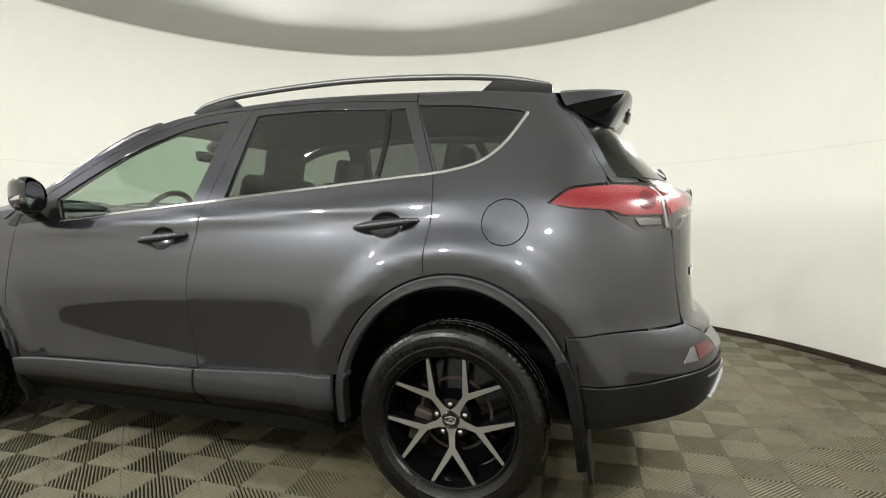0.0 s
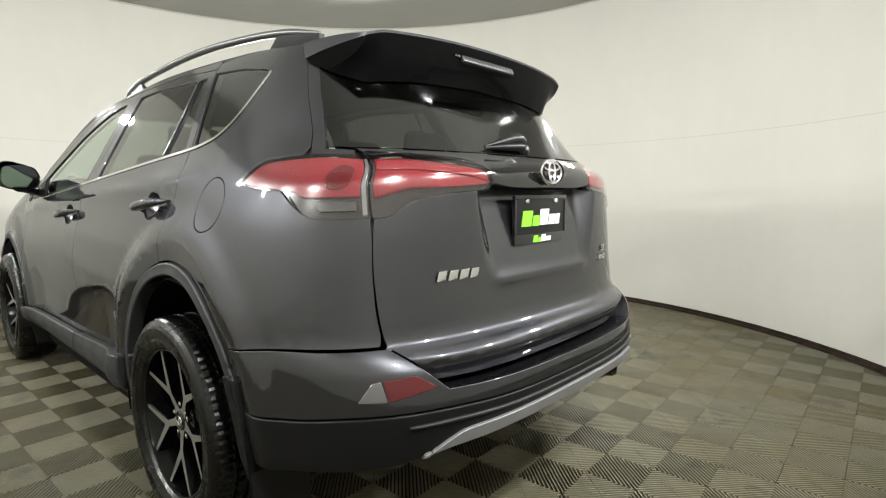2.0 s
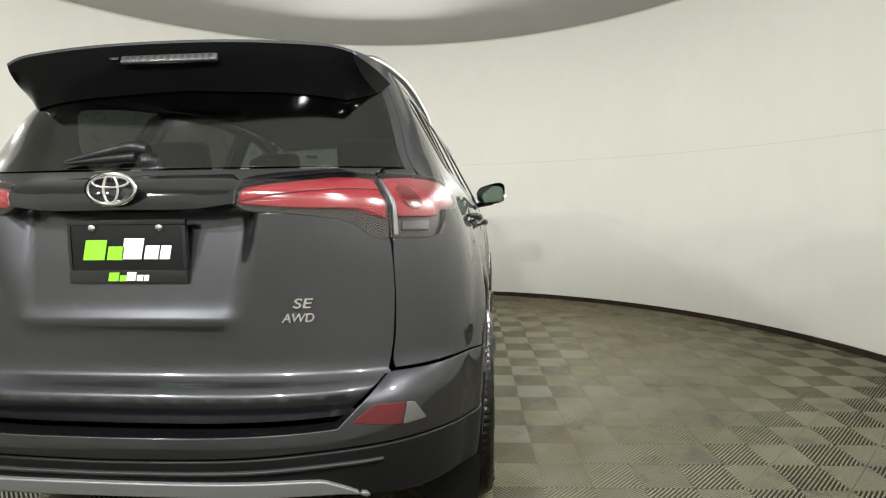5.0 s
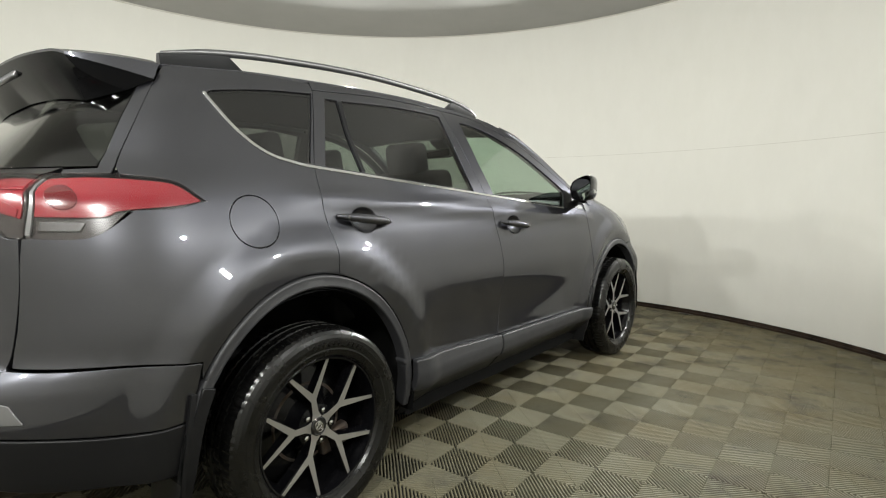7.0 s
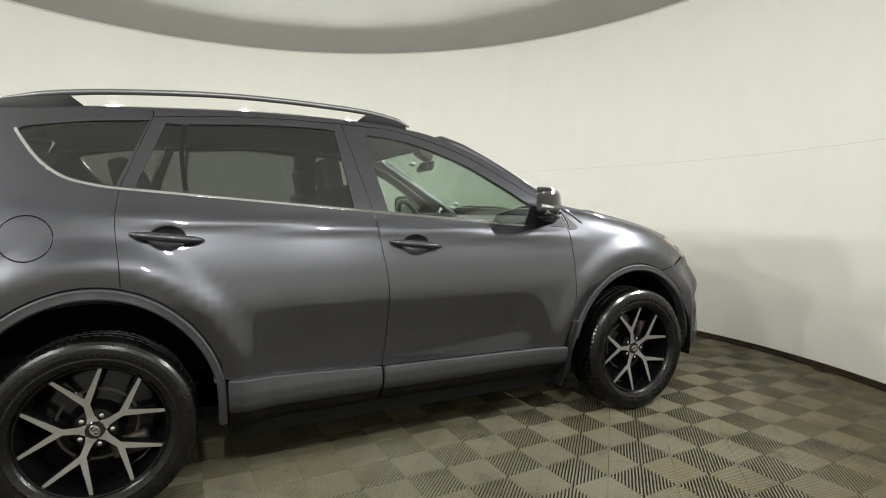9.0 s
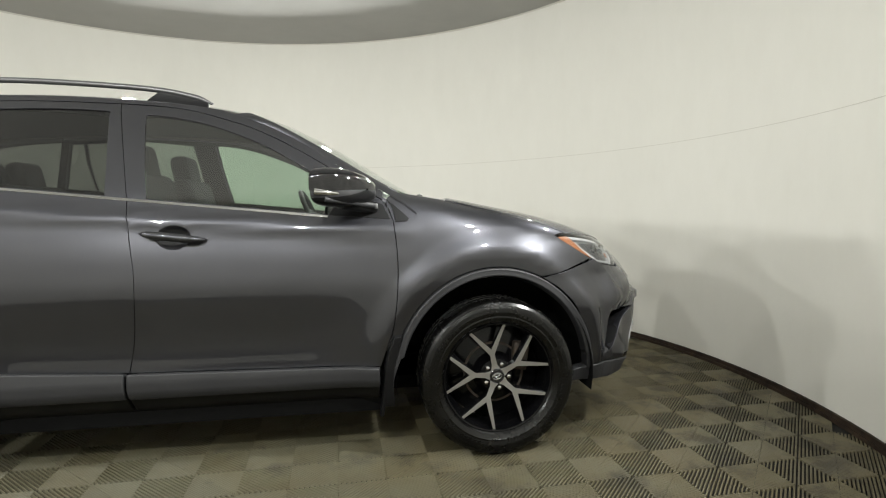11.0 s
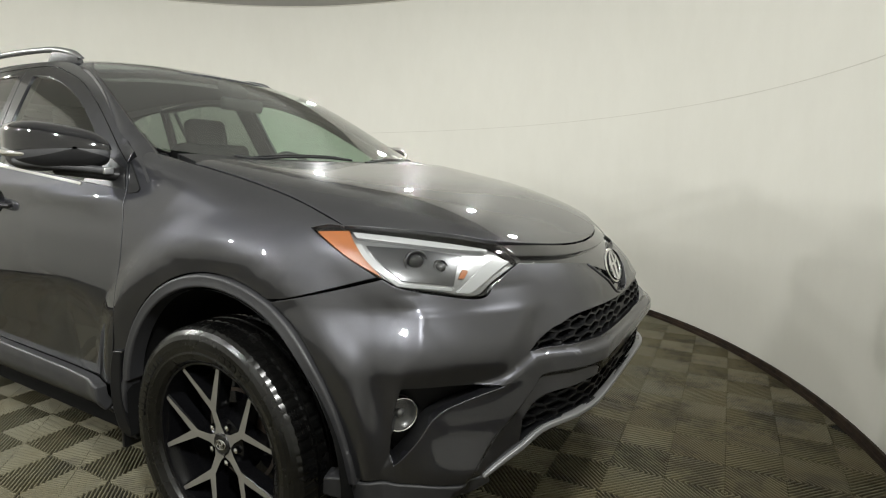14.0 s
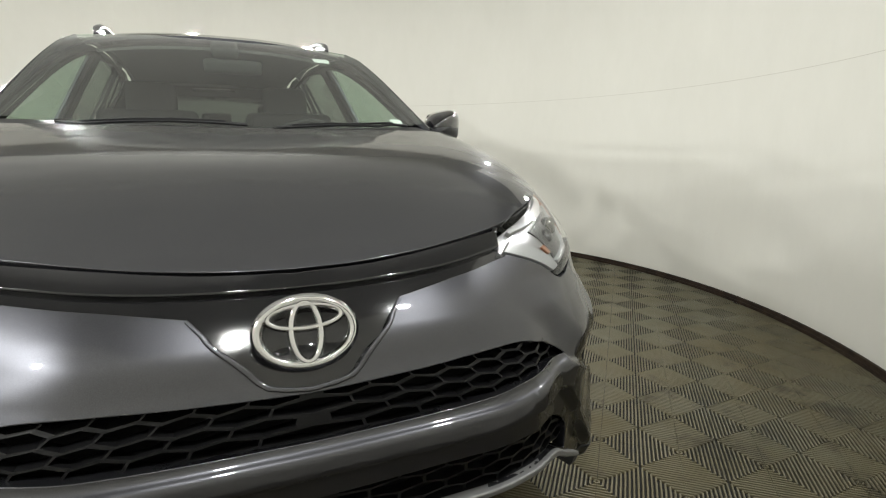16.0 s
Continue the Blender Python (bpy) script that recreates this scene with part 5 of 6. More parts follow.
def make_wheel(m, front):
    w = new("wheel", TYRE)
    w.parent = car
    w.matrix_local = m
    w["label"] = "black tyre on a gloss black and machined ten-spoke wheel"
    sub("rim", lathe([(0.250, 0.078), (0.251, 0.086), (0.246, 0.090), (0.240, 0.087), (0.236, 0.070), (0.222, 0.040), (0.215, -0.06), (0.225, -0.085), (0.248, -0.09)], 72), RIMBLACK, w, "gloss black rim")
    sub("hub", lathe([(0.215, -0.028), (0.10, 0.000), (0.078, 0.030), (0.074, 0.046), (0.045, 0.052), (0.043, 0.058), (0.030, 0.058)], 48), RIMBLACK, w, "gloss black hub")
    sub("sidewall_mark", MARKS, None, w, "raised marks on the tyre wall")["kind"] = "stuff"
    for i in range(5):
        a = pose(0, 0, 0, 0, 72 * i, 0)
        sub("spoke", SPOKE, None, w, "machined Y-shaped spoke", a)
        c = pose(0, 0, 0, 0, 72 * i + 36, 0)
        sub("wheel_nut", lathe([(0.0115, 0.030), (0.0115, 0.052), (0.009, 0.060), (0.001, 0.063)], 6), CHROME, w, "chrome wheel nut", c @ pose(0, 0, 0.056), 20)
    cap = sub("centre_cap", lathe([(0.034, 0.050), (0.033, 0.062), (0.029, 0.065), (0.027, 0.0635), (0.001, 0.064)], 40), GLOSS, w, "gloss black centre cap with chrome emblem")
    for rr, sx, sz in ((0.0165, 1.25, 0.85), (0.009, 0.7, 1.35), (0.009, 1.5, 0.7)):
        bmr = ring_bar(rr * sx, rr * sz, 0.0022, 0.0022)
        part("emblem", bmr, CHROME, cap, m=Matrix.Translation((0, 0.0650, 0.004 if rr < 0.015 and sx > 1 else 0)))
    sub("brake_disc", lathe([(0.142, -0.022), (0.142, -0.008), (0.085, -0.006), (0.08, 0.02), (0.03, 0.02)], 48), IRON, w, "worn steel brake disc")
    bm_ = bmesh.new()
    box(bm_, 0.075, 0.05, 0.13, (-0.135, -0.002, 0.045), Euler((0, radians(-20), 0)).to_matrix().to_4x4(), 0.012)
    part("brake_caliper", bm_, IRON, w, "rusty brake caliper")
    return w


def ring_bar(a, b, r, depth, n=40):
    """An oval ring lying in the x-z plane."""
    bm_ = bmesh.new()
    rings = []
    for i in range(n):
        t = 2 * math.pi * i / n
        c, s = math.cos(t), math.sin(t)
        rings.append([bm_.verts.new(((a + r * math.cos(k)) * c, depth * math.sin(k), (b + r * math.cos(k)) * s)) for k in (0, math.pi / 3, 2 * math.pi / 3, math.pi, -math.pi / 2)])
    for i in range(n):
        p, q = rings[i], rings[(i + 1) % n]
        for k in range(5):
            bm_.faces.new((p[k], p[(k + 1) % 5], q[(k + 1) % 5], q[k]))
    bmesh.ops.recalc_face_normals(bm_, faces=bm_.faces)
    return bm_


make_wheel(pose(-AXLE, 0.800, 0.353, 0, 183.5, 0), False)
make_wheel(pose(AXLE, 0.800, 0.353, 0, 150, 0), True)
make_wheel(pose(-AXLE, -0.800, 0.353, 0, 0, 180) @ pose(0, 0, 0, 0, -60, 0), False)
make_wheel(pose(AXLE, -0.800, 0.353, 0, 0, 180) @ pose(0, 0, 0, 0, 12.5, 0), True)

# ---- wheel wells, floor pan, mud flaps, exhaust ----
for x, rr in ((AXLE, 0.452), (-AXLE, 0.480)):
    for f in (1, -1):
        bm = bmesh.new()
        n = 28
        rows = []
        for y in (0.872, 0.60, 0.50):
            rows.append([bm.verts.new((x + rr * math.cos(math.pi * (1.12 * i / n - 0.06)), f * y, 0.35 + rr * math.sin(math.pi * (1.12 * i / n - 0.06)))) for i in range(n + 1)])
        for a, b in zip(rows, rows[1:]):
            for i in range(n):
                bm.faces.new((a[i], a[i + 1], b[i + 1], b[i]))
        bm.faces.new(rows[-1])
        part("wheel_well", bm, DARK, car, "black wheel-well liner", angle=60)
bm = bmesh.new()
box(bm, 3.3, 1.0, 0.22, (0.0, 0, 0.30), None, 0.04)
box(bm, 4.0, 1.0, 0.10, (-0.02, 0, 0.40), None, 0.03)
box(bm, 1.66, 1.60, 0.20, (0.0, 0, 0.30), None, 0.03)
part("floor_pan", bm, DARK, car, "black underside", angle=40)
for x, z0, z1, w, lean in ((-1.775, 0.18, 0.60, 0.22, 0.03), (0.862, 0.20, 0.545, 0.19, 0.02)):
    for f in (1, -1):
        bm = bmesh.new()
        vs = box(bm, 0.016, w, z1 - z0, (0, 0, 0), None, 0.005)
        for v in bm.verts:
            k = v.co.z / (z1 - z0) + 0.5
            v.co.x += -0.05 * (1 - k)**2 + lean * k * 0.3
            v.co.y *= 1 - 0.25 * (1 - k)**3
        bmesh.ops.translate(bm, vec=(x, f * (0.885 - w / 2), (z0 + z1) / 2), verts=bm.verts)
        part("mud_flap", bm, BLACK, car, "black plastic mud flap", angle=40)
bm = lathe([(0.030, 0.0), (0.033, 0.01), (0.033, 0.10), (0.030, 0.12), (0.026, 0.12), (0.026, 0.01)], 28, "X")
part("exhaust_pipe", bm, IRON, car, "dull steel exhaust tip", m=pose(-2.20, -0.53, 0.385, 0, 12, 0))
tube([(-1.2, -0.50, 0.30), (-1.9, -0.50, 0.36), (-2.16, -0.53, 0.362)], 0.026, IRON, "exhaust_tube", car, "rusty exhaust tube")

# ---- roof rails ----
for f in (1, -1):
    pts = catmull([(0.075, 1.598), (-0.02, 1.632), (-0.23, 1.664), (-0.73, 1.686), (-1.20, 1.672), (-1.45, 1.650), (-1.635, 1.618)], 6)
    P = [(x, f * (0.515 - 0.03 * max(0, (-x - 1.0)) / 0.6), z) for x, z in pts]
    R = [0.007 + 0.010 * min(1, 8 * i / (len(P) - 1), 8 * (len(P) - 1 - i) / (len(P) - 1)) for i in range(len(P))]
    rail = tube(P, R, RAIL, "roof_rail", car, "satin grey roof rail", n=12, flat=0.75)
    for (x0, x1, lean) in ((0.055, -0.215, 0.5), (-1.36, -1.645, -0.4)):
        bm = bmesh.new()
        n = 10
        rows = []
        for i in range(n + 1):
            x = x0 + (x1 - x0) * i / n
            k = i / n
            zt = float(np.interp(-x, [-p[0] for p in pts], [p[1] for p in pts])) - 0.004
            zb = float(on_roof(np.array([(x, 0.515)]))[0][2]) - 0.012
            w = 0.015
            y = f * (0.515 - 0.03 * max(0, (-x - 1.0)) / 0.6)
            sq = 1.0
            if lean > 0 and k > 0.75:
                zt = zb + (zt - zb) * (1 - (k - 0.75) / 0.25 * 0.95)
            if lean < 0 and k < 0.2:
                zt = zb + (zt - zb) * (0.2 + 0.8 * k / 0.2)
            rows.append([bm.verts.new((x, y + a * w, z)) for a, z in ((-1.5, zb), (-0.8, (zb + zt) / 2), (-0.6, zt), (0.6, zt), (0.8, (zb + zt) / 2), (1.5, zb))])
        for a, b in zip(rows, rows[1:]):
            for j in range(5):
                bm.faces.new((a[j], a[j + 1], b[j + 1], b[j]))
        bm.faces.new(rows[0])
        bm.faces.new(rows[-1][::-1])
        bmesh.ops.recalc_face_normals(bm, faces=bm.faces)
        part("rail_foot", bm, BLACK, rail, "dark rail foot", angle=40)

# ---- roof spoiler: a painted top that runs on from the roof, black below down to the glass ----
def spoiler_row(v):
    a = abs(v)
    zr = float(on_roof(np.array([(-1.675, 0.545 * a)]))[0][2]) + 0.003
    tip = Vector((-1.958 + 0.042 * a**3, 0.522 * v, 1.592 - 0.022 * a**2 - 0.012 * max(0.0, (a - 0.85) / 0.15)**2))
    root = Vector((-1.674 - 0.008 * a**2, (0.552 + 0.026 * a**4) * v, zr - 0.010 * max(0.0, (a - 0.9) / 0.1)))
    crown = root.lerp(tip, 0.55) + Vector((0, 0.012 * v, 0.010))
    top = [root * (1 - t)**2 + crown * 2 * t * (1 - t) + tip * t * t for t in np.linspace(0, 1, 9)] + [tip + Vector((0.001, 0, -0.007))]
    z_low = float(np.interp(a * 0.56, (0.0, 0.30, 0.42, 0.485, 0.535, 0.56), (1.471, 1.456, 1.444, 1.434, 1.452, 1.468)))
    low = on_tail(np.array([(GIRTH - float(s_at_y(0.56 * a, z_low, False)) if a > 1e-6 else 0.0, z_low)]))[0]
    low = Vector((low[0] - 0.006, math.copysign(low[1], v) if a > 1e-6 else 0.0, low[2]))
    start = top[-1]
    bend = Vector((tip.x + 0.022, tip.y * 1.01, tip.z - 0.058))
    under = [start * (1 - t)**2 + bend * 2 * t * (1 - t) + low * t * t for t in np.linspace(0, 1, 13)] + [low + Vector((0.05, 0, 0.02))]
    return top, under


rows = [spoiler_row(v) for v in np.linspace(-1, 1, 61)]
for name, idx, mat, lab in (("spoiler", 0, PAINT, "painted roof spoiler"), ("spoiler_underside", 1, SHADE, "gloss black underside of the spoiler")):
    bm = bmesh.new()
    grid = [[bm.verts.new(p) for p in r[idx]] for r in rows]
    for a, b in zip(grid, grid[1:]):
        for j in range(len(a) - 1):
            bm.faces.new((a[j], b[j], b[j + 1], a[j + 1]))
    bmesh.ops.recalc_face_normals(bm, faces=bm.faces)
    ob = part(name, bm, mat, car if idx == 0 else spoiler, lab, angle=50)
    if idx == 0:
        spoiler = ob
for k, f in ((0, -1), (-1, 1)):
    top, under = rows[k]
    heel = Vector((-1.705, f * 0.588, 1.508))
    # painted wedge at each end, then the black end below it
    bm = bmesh.new()
    upper = [bm.verts.new(p) for p in top]
    edge = [bm.verts.new(heel.lerp(top[-1], t) + Vector((0, f * 0.010 * math.sin(math.pi * t), 0))) for t in np.linspace(0, 1, len(top))]
    for i in range(len(top) - 1):
        bm.faces.new((upper[i], upper[i + 1], edge[i + 1], edge[i]))
    bmesh.ops.remove_doubles(bm, verts=bm.verts, dist=1e-5)
    bmesh.ops.recalc_face_normals(bm, faces=bm.faces)
    part("spoiler_end", bm, PAINT, spoiler, angle=50)
    bm = bmesh.new()
    run = under[:-1]
    upper = [bm.verts.new(top[-1].lerp(heel, t) + Vector((0, f * 0.010 * math.sin(math.pi * t), 0))) for t in np.linspace(0, 1, len(run))]
    edge = [bm.verts.new(p) for p in run]
    for i in range(len(run) - 1):
        bm.faces.new((upper[i], upper[i + 1], edge[i + 1], edge[i]))
    bmesh.ops.remove_doubles(bm, verts=bm.verts, dist=1e-5)
    bmesh.ops.recalc_face_normals(bm, faces=bm.faces)
    part("spoiler_cheek", bm, SHADE, spoiler, angle=50)
lean = Euler((0, radians(24), 0)).to_matrix().to_4x4()
bm = bmesh.new()
box(bm, 0.012, 0.285, 0.032, (-1.941, 0, 1.551), lean, 0.004)
stop = part("stop_lamp", bm, SMOKEGREY, spoiler, "long smoked clear third brake lamp")
for i in range(13):
    bm = bmesh.new()
    box(bm, 0.004, 0.012, 0.020, (-1.9470, (i - 6) * 0.0205, 1.550), lean, 0.002)
    part("diode", bm, SMOKE, stop)
bm = bmesh.new()
box(bm, 0.010, 0.030, 0.012, (-1.940, 0.165, 1.553), lean, 0.003)
part("washer_jet", bm, BLACK, spoiler, "small black washer jet", angle=40)

# ---- rear wiper, badges, plate ----
def glass_pt(u, z, out):
    p = on_tail(np.array([(u, z)]))[0]
    return (p[0] - out, p[1], p[2] + out * 0.6)


arm = [glass_pt(-0.016, 1.266, 0.018), glass_pt(0.05, 1.270, 0.022), glass_pt(0.12, 1.267, 0.020), glass_pt(0.22, 1.256, 0.016), glass_pt(0.322, 1.243, 0.010)]
wiper = tube(catmull(arm, 6), [0.022 * (0.55 + 0.45 * math.sin(math.pi * min(0.5, 0.1 + i / 12))) * (1 - 0.80 * (i / 24)**1.6) for i in range(25)], BLACK, "rear_wiper", car, "black plastic rear wiper", n=14, flat=1.0)
tube([glass_pt(0.005, 1.250, 0.014), glass_pt(0.16, 1.247, 0.012), glass_pt(0.324, 1.240, 0.008)], [0.014, 0.011, 0.004], BLACK, "wiper_blade", wiper)
part("wiper_boss", lathe([(0.026, 0.0), (0.026, 0.024), (0.018, 0.036), (0.001, 0.040)], 20, "X"), BLACK, wiper, m=Matrix.Translation(glass_pt(-0.006, 1.254, -0.012)) @ pose(0, 0, 0, 0, 0, 180))


def badge(center, right, up, w, h, mat=None):
    """An oval ring badge of crossed ovals on a dark backing."""
    c, r, u = Vector(center), Vector(right).normalized(), Vector(up).normalized()
    n = r.cross(u).normalized()
    m = Matrix((r, n * -1, u)).transposed().to_4x4()
    m.translation = c
    base = part("badge", lathe_oval(w * 0.47, h * 0.47, 0.004), GLOSS, car, "oval chrome emblem", m=m)
    for a, b, dz, t in ((w * 0.47, h * 0.47, 0.0, 0.0075), (w * 0.145, h * 0.43, 0.0, 0.0055), (w * 0.36, h * 0.17, h * 0.22, 0.0055)):
        part("emblem_ring", ring_bar(a, b, t * w / 0.14, 0.005), CHROME, base, m=Matrix.Translation((0, -0.004 if False else 0.004, dz)))


def lathe_oval(a, b, d, n=40):
    bm_ = bmesh.new()
    top = [bm_.verts.new((a * math.cos(2 * math.pi * i / n), d, b * math.sin(2 * math.pi * i / n))) for i in range(n)]
    low = [bm_.verts.new((a * math.cos(2 * math.pi * i / n), -0.006, b * math.sin(2 * math.pi * i / n))) for i in range(n)]
    bm_.faces.new(top)
    for i in range(n):
        bm_.faces.new((top[i], low[i], low[(i + 1) % n], top[(i + 1) % n]))
    bmesh.ops.recalc_face_normals(bm_, faces=bm_.faces)
    return bm_


badge((-2.212, 0.004, 1.174), (0, -1, 0), (0.06, 0, 1), 0.128, 0.077)
badge((2.198, 0.0, 0.818), (0, 1, 0), (-0.35, 0, 1), 0.158, 0.108)


WHITE = material("white_print", (0.80, 0.80, 0.79), 0.4)
GREEN = material("green_print", (0.22, 0.62, 0.03), 0.4)
plate = empty("dealer_plate", "black dealer plate with green and white marks on the tailgate", "number plate")
pl_x = float(on_hatch(np.array([(0.0, 1.0)]))[0][0]) - 0.014
for name, w, h, z, d, mat, lab in (("plate_board", 0.300, 0.152, 1.018, 0.006, BLACK, ""), ("frame_bar", 0.312, 0.034, 0.957, 0.012, GLOSS, "gloss black frame"), ("frame_bar", 0.312, 0.012, 1.093, 0.012, GLOSS, "gloss black frame")):
    bm = bmesh.new()
    box(bm, d, w, h, (pl_x, 0.0, z), None, 0.003)
    part(name, bm, mat, plate, lab, angle=40)
for y in (-0.151, 0.151):
    bm = bmesh.new()
    box(bm, 0.012, 0.010, 0.11, (pl_x, y, 1.03), None, 0.003)
    part("frame_bar", bm, GLOSS, plate, "gloss black frame", angle=40)
for y in (-0.088, 0.088):
    part("screw", lathe([(0.010, 0.0), (0.010, 0.004), (0.007, 0.007), (0.001, 0.008)], 16, "X"), CHROME, plate, "steel screw", m=pose(pl_x - 0.003, y, 1.080, 0, 0, 180))
# the printed names are plain slanted blocks, one for each sign
for y0, widths, z, h, mat in ((0.112, (0.056, 0.042), 1.024, (0.050, 0.034), GREEN), (0.010, (0.052, 0.036, 0.026), 1.027, (0.052, 0.034, 0.034), WHITE),
                              (0.050, (0.026, 0.018), 0.957, (0.022, 0.015), GREEN), (0.003, (0.024, 0.016, 0.012), 0.958, (0.022, 0.015, 0.015), WHITE)):
    y = y0
    for w, hh in zip(widths, h):
        bm = bmesh.new()
        box(bm, 0.002, w, hh, (0, 0, 0), None, 0.0)
        for v in bm.verts:
            v.co.y -= v.co.z * 0.22
        bmesh.ops.translate(bm, vec=(pl_x - (0.0062 if z < 0.98 else 0.0036), y - w / 2, z - (h[0] - hh) / 2), verts=bm.verts)
        part("printed_mark", bm, mat, plate, smooth=False)
        y -= w + (0.005 if z > 0.98 else 0.003)


def letters(text, size, y, z, width):
    cu = bpy.data.curves.new("letters", "FONT")
    cu.body, cu.size, cu.extrude, cu.align_x, cu.shear = text, size, 0.003, "CENTER", 0.2
    cu.bevel_depth = 0.0006
    ob = bpy.data.objects.new("letters", cu)
    scene.collection.objects.link(ob)
    bpy.context.view_layer.update()
    me = bpy.data.meshes.new_from_object(ob.evaluated_get(bpy.context.evaluated_depsgraph_get()))
    bpy.data.objects.remove(ob)
    co = np.array([tuple(v.co) for v in me.vertices])
    k = width / (co[:, 0].max() - co[:, 0].min())
    # the word reads from the car's left to its right, seen from behind
    for v, c in zip(me.vertices, co):
        yy, zz = y - c[0] * k, z + c[1]
        v.co = (float(on_hatch(np.array([(yy * 1.04, zz)]))[0][0]) - 0.004 - c[2], yy, zz)
    me.name = "badge_letters"
    put("badge_letters", me, CHROME, hatch, "raised chrome letters")


letters("SE", 0.034, -0.443, 0.880, 0.048)
letters("AWD", 0.030, -0.434, 0.846, 0.078)
# the model name stands as plain bars
for i, w in enumerate((0.034, 0.034, 0.034, 0.032)):
    bm = bmesh.new()
    y = 0.482 - i * 0.038
    x = float(on_hatch(np.array([(y * 1.04, 0.884)]))[0][0])
    box(bm, 0.006, w, 0.028, (0, 0, 0), None, 0.002)
    for v in bm.verts:
        v.co.y -= v.co.z * 0.3
    bmesh.ops.translate(bm, vec=(x - 0.005, y, 0.884), verts=bm.verts)
    part("name_bar", bm, CHROME, hatch, "chrome name badge", angle=40)

# ---- honeycomb of the grilles ----
def honeycomb(poly, rows, z_mid, pitch, cell_h, half, sink):
    segs = set()
    whole = sym(poly)
    for j in range(rows):
        for i in range(-int(half / pitch) - 1, int(half / pitch) + 2):
            cx = (i + 0.5 * (j % 2)) * pitch
            cz = z_mid(cx) + (j - (rows - 1) / 2) * cell_h * 0.75
            w, h = pitch / 2, cell_h / 2
            c = [(cx - w, cz - h * 0.5), (cx, cz - h), (cx + w, cz - h * 0.5), (cx + w, cz + h * 0.5), (cx, cz + h), (cx - w, cz + h * 0.5)]
            if not within(whole, np.array([(cx, cz)]))[0]:
                continue
            for a, b in zip(c, c[1:] + c[:1]):
                segs.add(tuple(sorted((tuple(np.round(a, 3)), tuple(np.round(b, 3))))))
    V, F = [], []
    for a, b in segs:
        a, b = np.array(a), np.array(b)
        t = (b - a) / max(np.hypot(*(b - a)), 1e-6)
        n = np.array((-t[1], t[0])) * 0.0017
        q = on_nose(np.array([a - n, b - n, b + n, a + n]))
        base = len(V)
        for dx in (sink, sink + 0.022):
            V += [(p[0] - dx, p[1], p[2]) for p in q]
        k = base
        F += [(k, k + 1, k + 2, k + 3), (k, k + 4, k + 5, k + 1), (k + 2, k + 6, k + 7, k + 3), (k + 1, k + 5, k + 6, k + 2), (k + 3, k + 7, k + 4, k)]
    return mesh_of("grille_mesh", V, F, smooth=False)


GRILLE = material("black_grille_plastic", (0.004, 0.004, 0.0045), 0.42, 0.0, 0.0, 0.3)
put("grille_mesh", honeycomb(inset(mesh_top, -0.012), 4, lambda u: 0.697 + 0.028 * abs(u), 0.058, 0.027, 0.50, 0.016), GRILLE, car, "black honeycomb grille")
put("grille_mesh", honeycomb(inset(mesh_low, -0.012), 4, lambda u: 0.528 - 0.06 * max(0, abs(u) - 0.2), 0.058, 0.028, 0.50, 0.018), GRILLE, car, "black honeycomb grille")

# ---- door handles ----
for f in (1, -1):
    for xc, z, L in ((-0.020, 1.000, 0.252), (-1.062, 1.060, 0.256)):
        bm = bmesh.new()
        n, rings = 28, []
        for rr, dep in ((1.03, -0.002), (0.97, 0.001), (0.90, 0.008), (0.72, 0.018), (0.40, 0.025), (0.02, 0.027)):
            ring = []
            for i in range(n):
                a = 2 * math.pi * i / n
                x, zz = xc + 0.066 * rr * math.cos(a), z + 0.048 * rr * math.sin(a)
                p = skin(float(s_at_x(x, zz)), zz)
                ring.append(bm.verts.new((p[0], f * (p[1] - 0.001 - max(dep, 0.0)), p[2])))
            rings.append(ring)
        for a, b in zip(rings, rings[1:]):
            for i in range(n):
                bm.faces.new((a[i], a[(i + 1) % n], b[(i + 1) % n], b[i]))
        bmesh.ops.recalc_face_normals(bm, faces=bm.faces)
        cup = part("handle_cup", bm, PAINT, car, "grey painted scooped handle recess")
        P = []
        for k in np.linspace(-0.5, 0.5, 19):
            x = xc + k * L
            zz = z - 0.030 * k + 0.004
            p = skin(float(s_at_x(x, zz)), zz)
            P.append((x, f * (p[1] + 0.004 + 0.034 * (1 - (2 * k)**4)), zz))
        R = [0.007 + 0.012 * (1 - abs(2 * k)**3) for k in np.linspace(-0.5, 0.5, 19)]
        h = tube(P, R, PAINT, "door_handle", car, "grey painted pull handle", n=14, flat=0.95)
        part("lock_cover", lathe([(0.011, 0.0), (0.011, 0.003), (0.008, 0.005), (0.001, 0.006)], 16), PAINT, h, m=Matrix.Translation((P[2][0], P[2][1] + f * 0.010, P[2][2])) @ pose(0, 0, 0, 0, 0, 0 if f > 0 else 180))

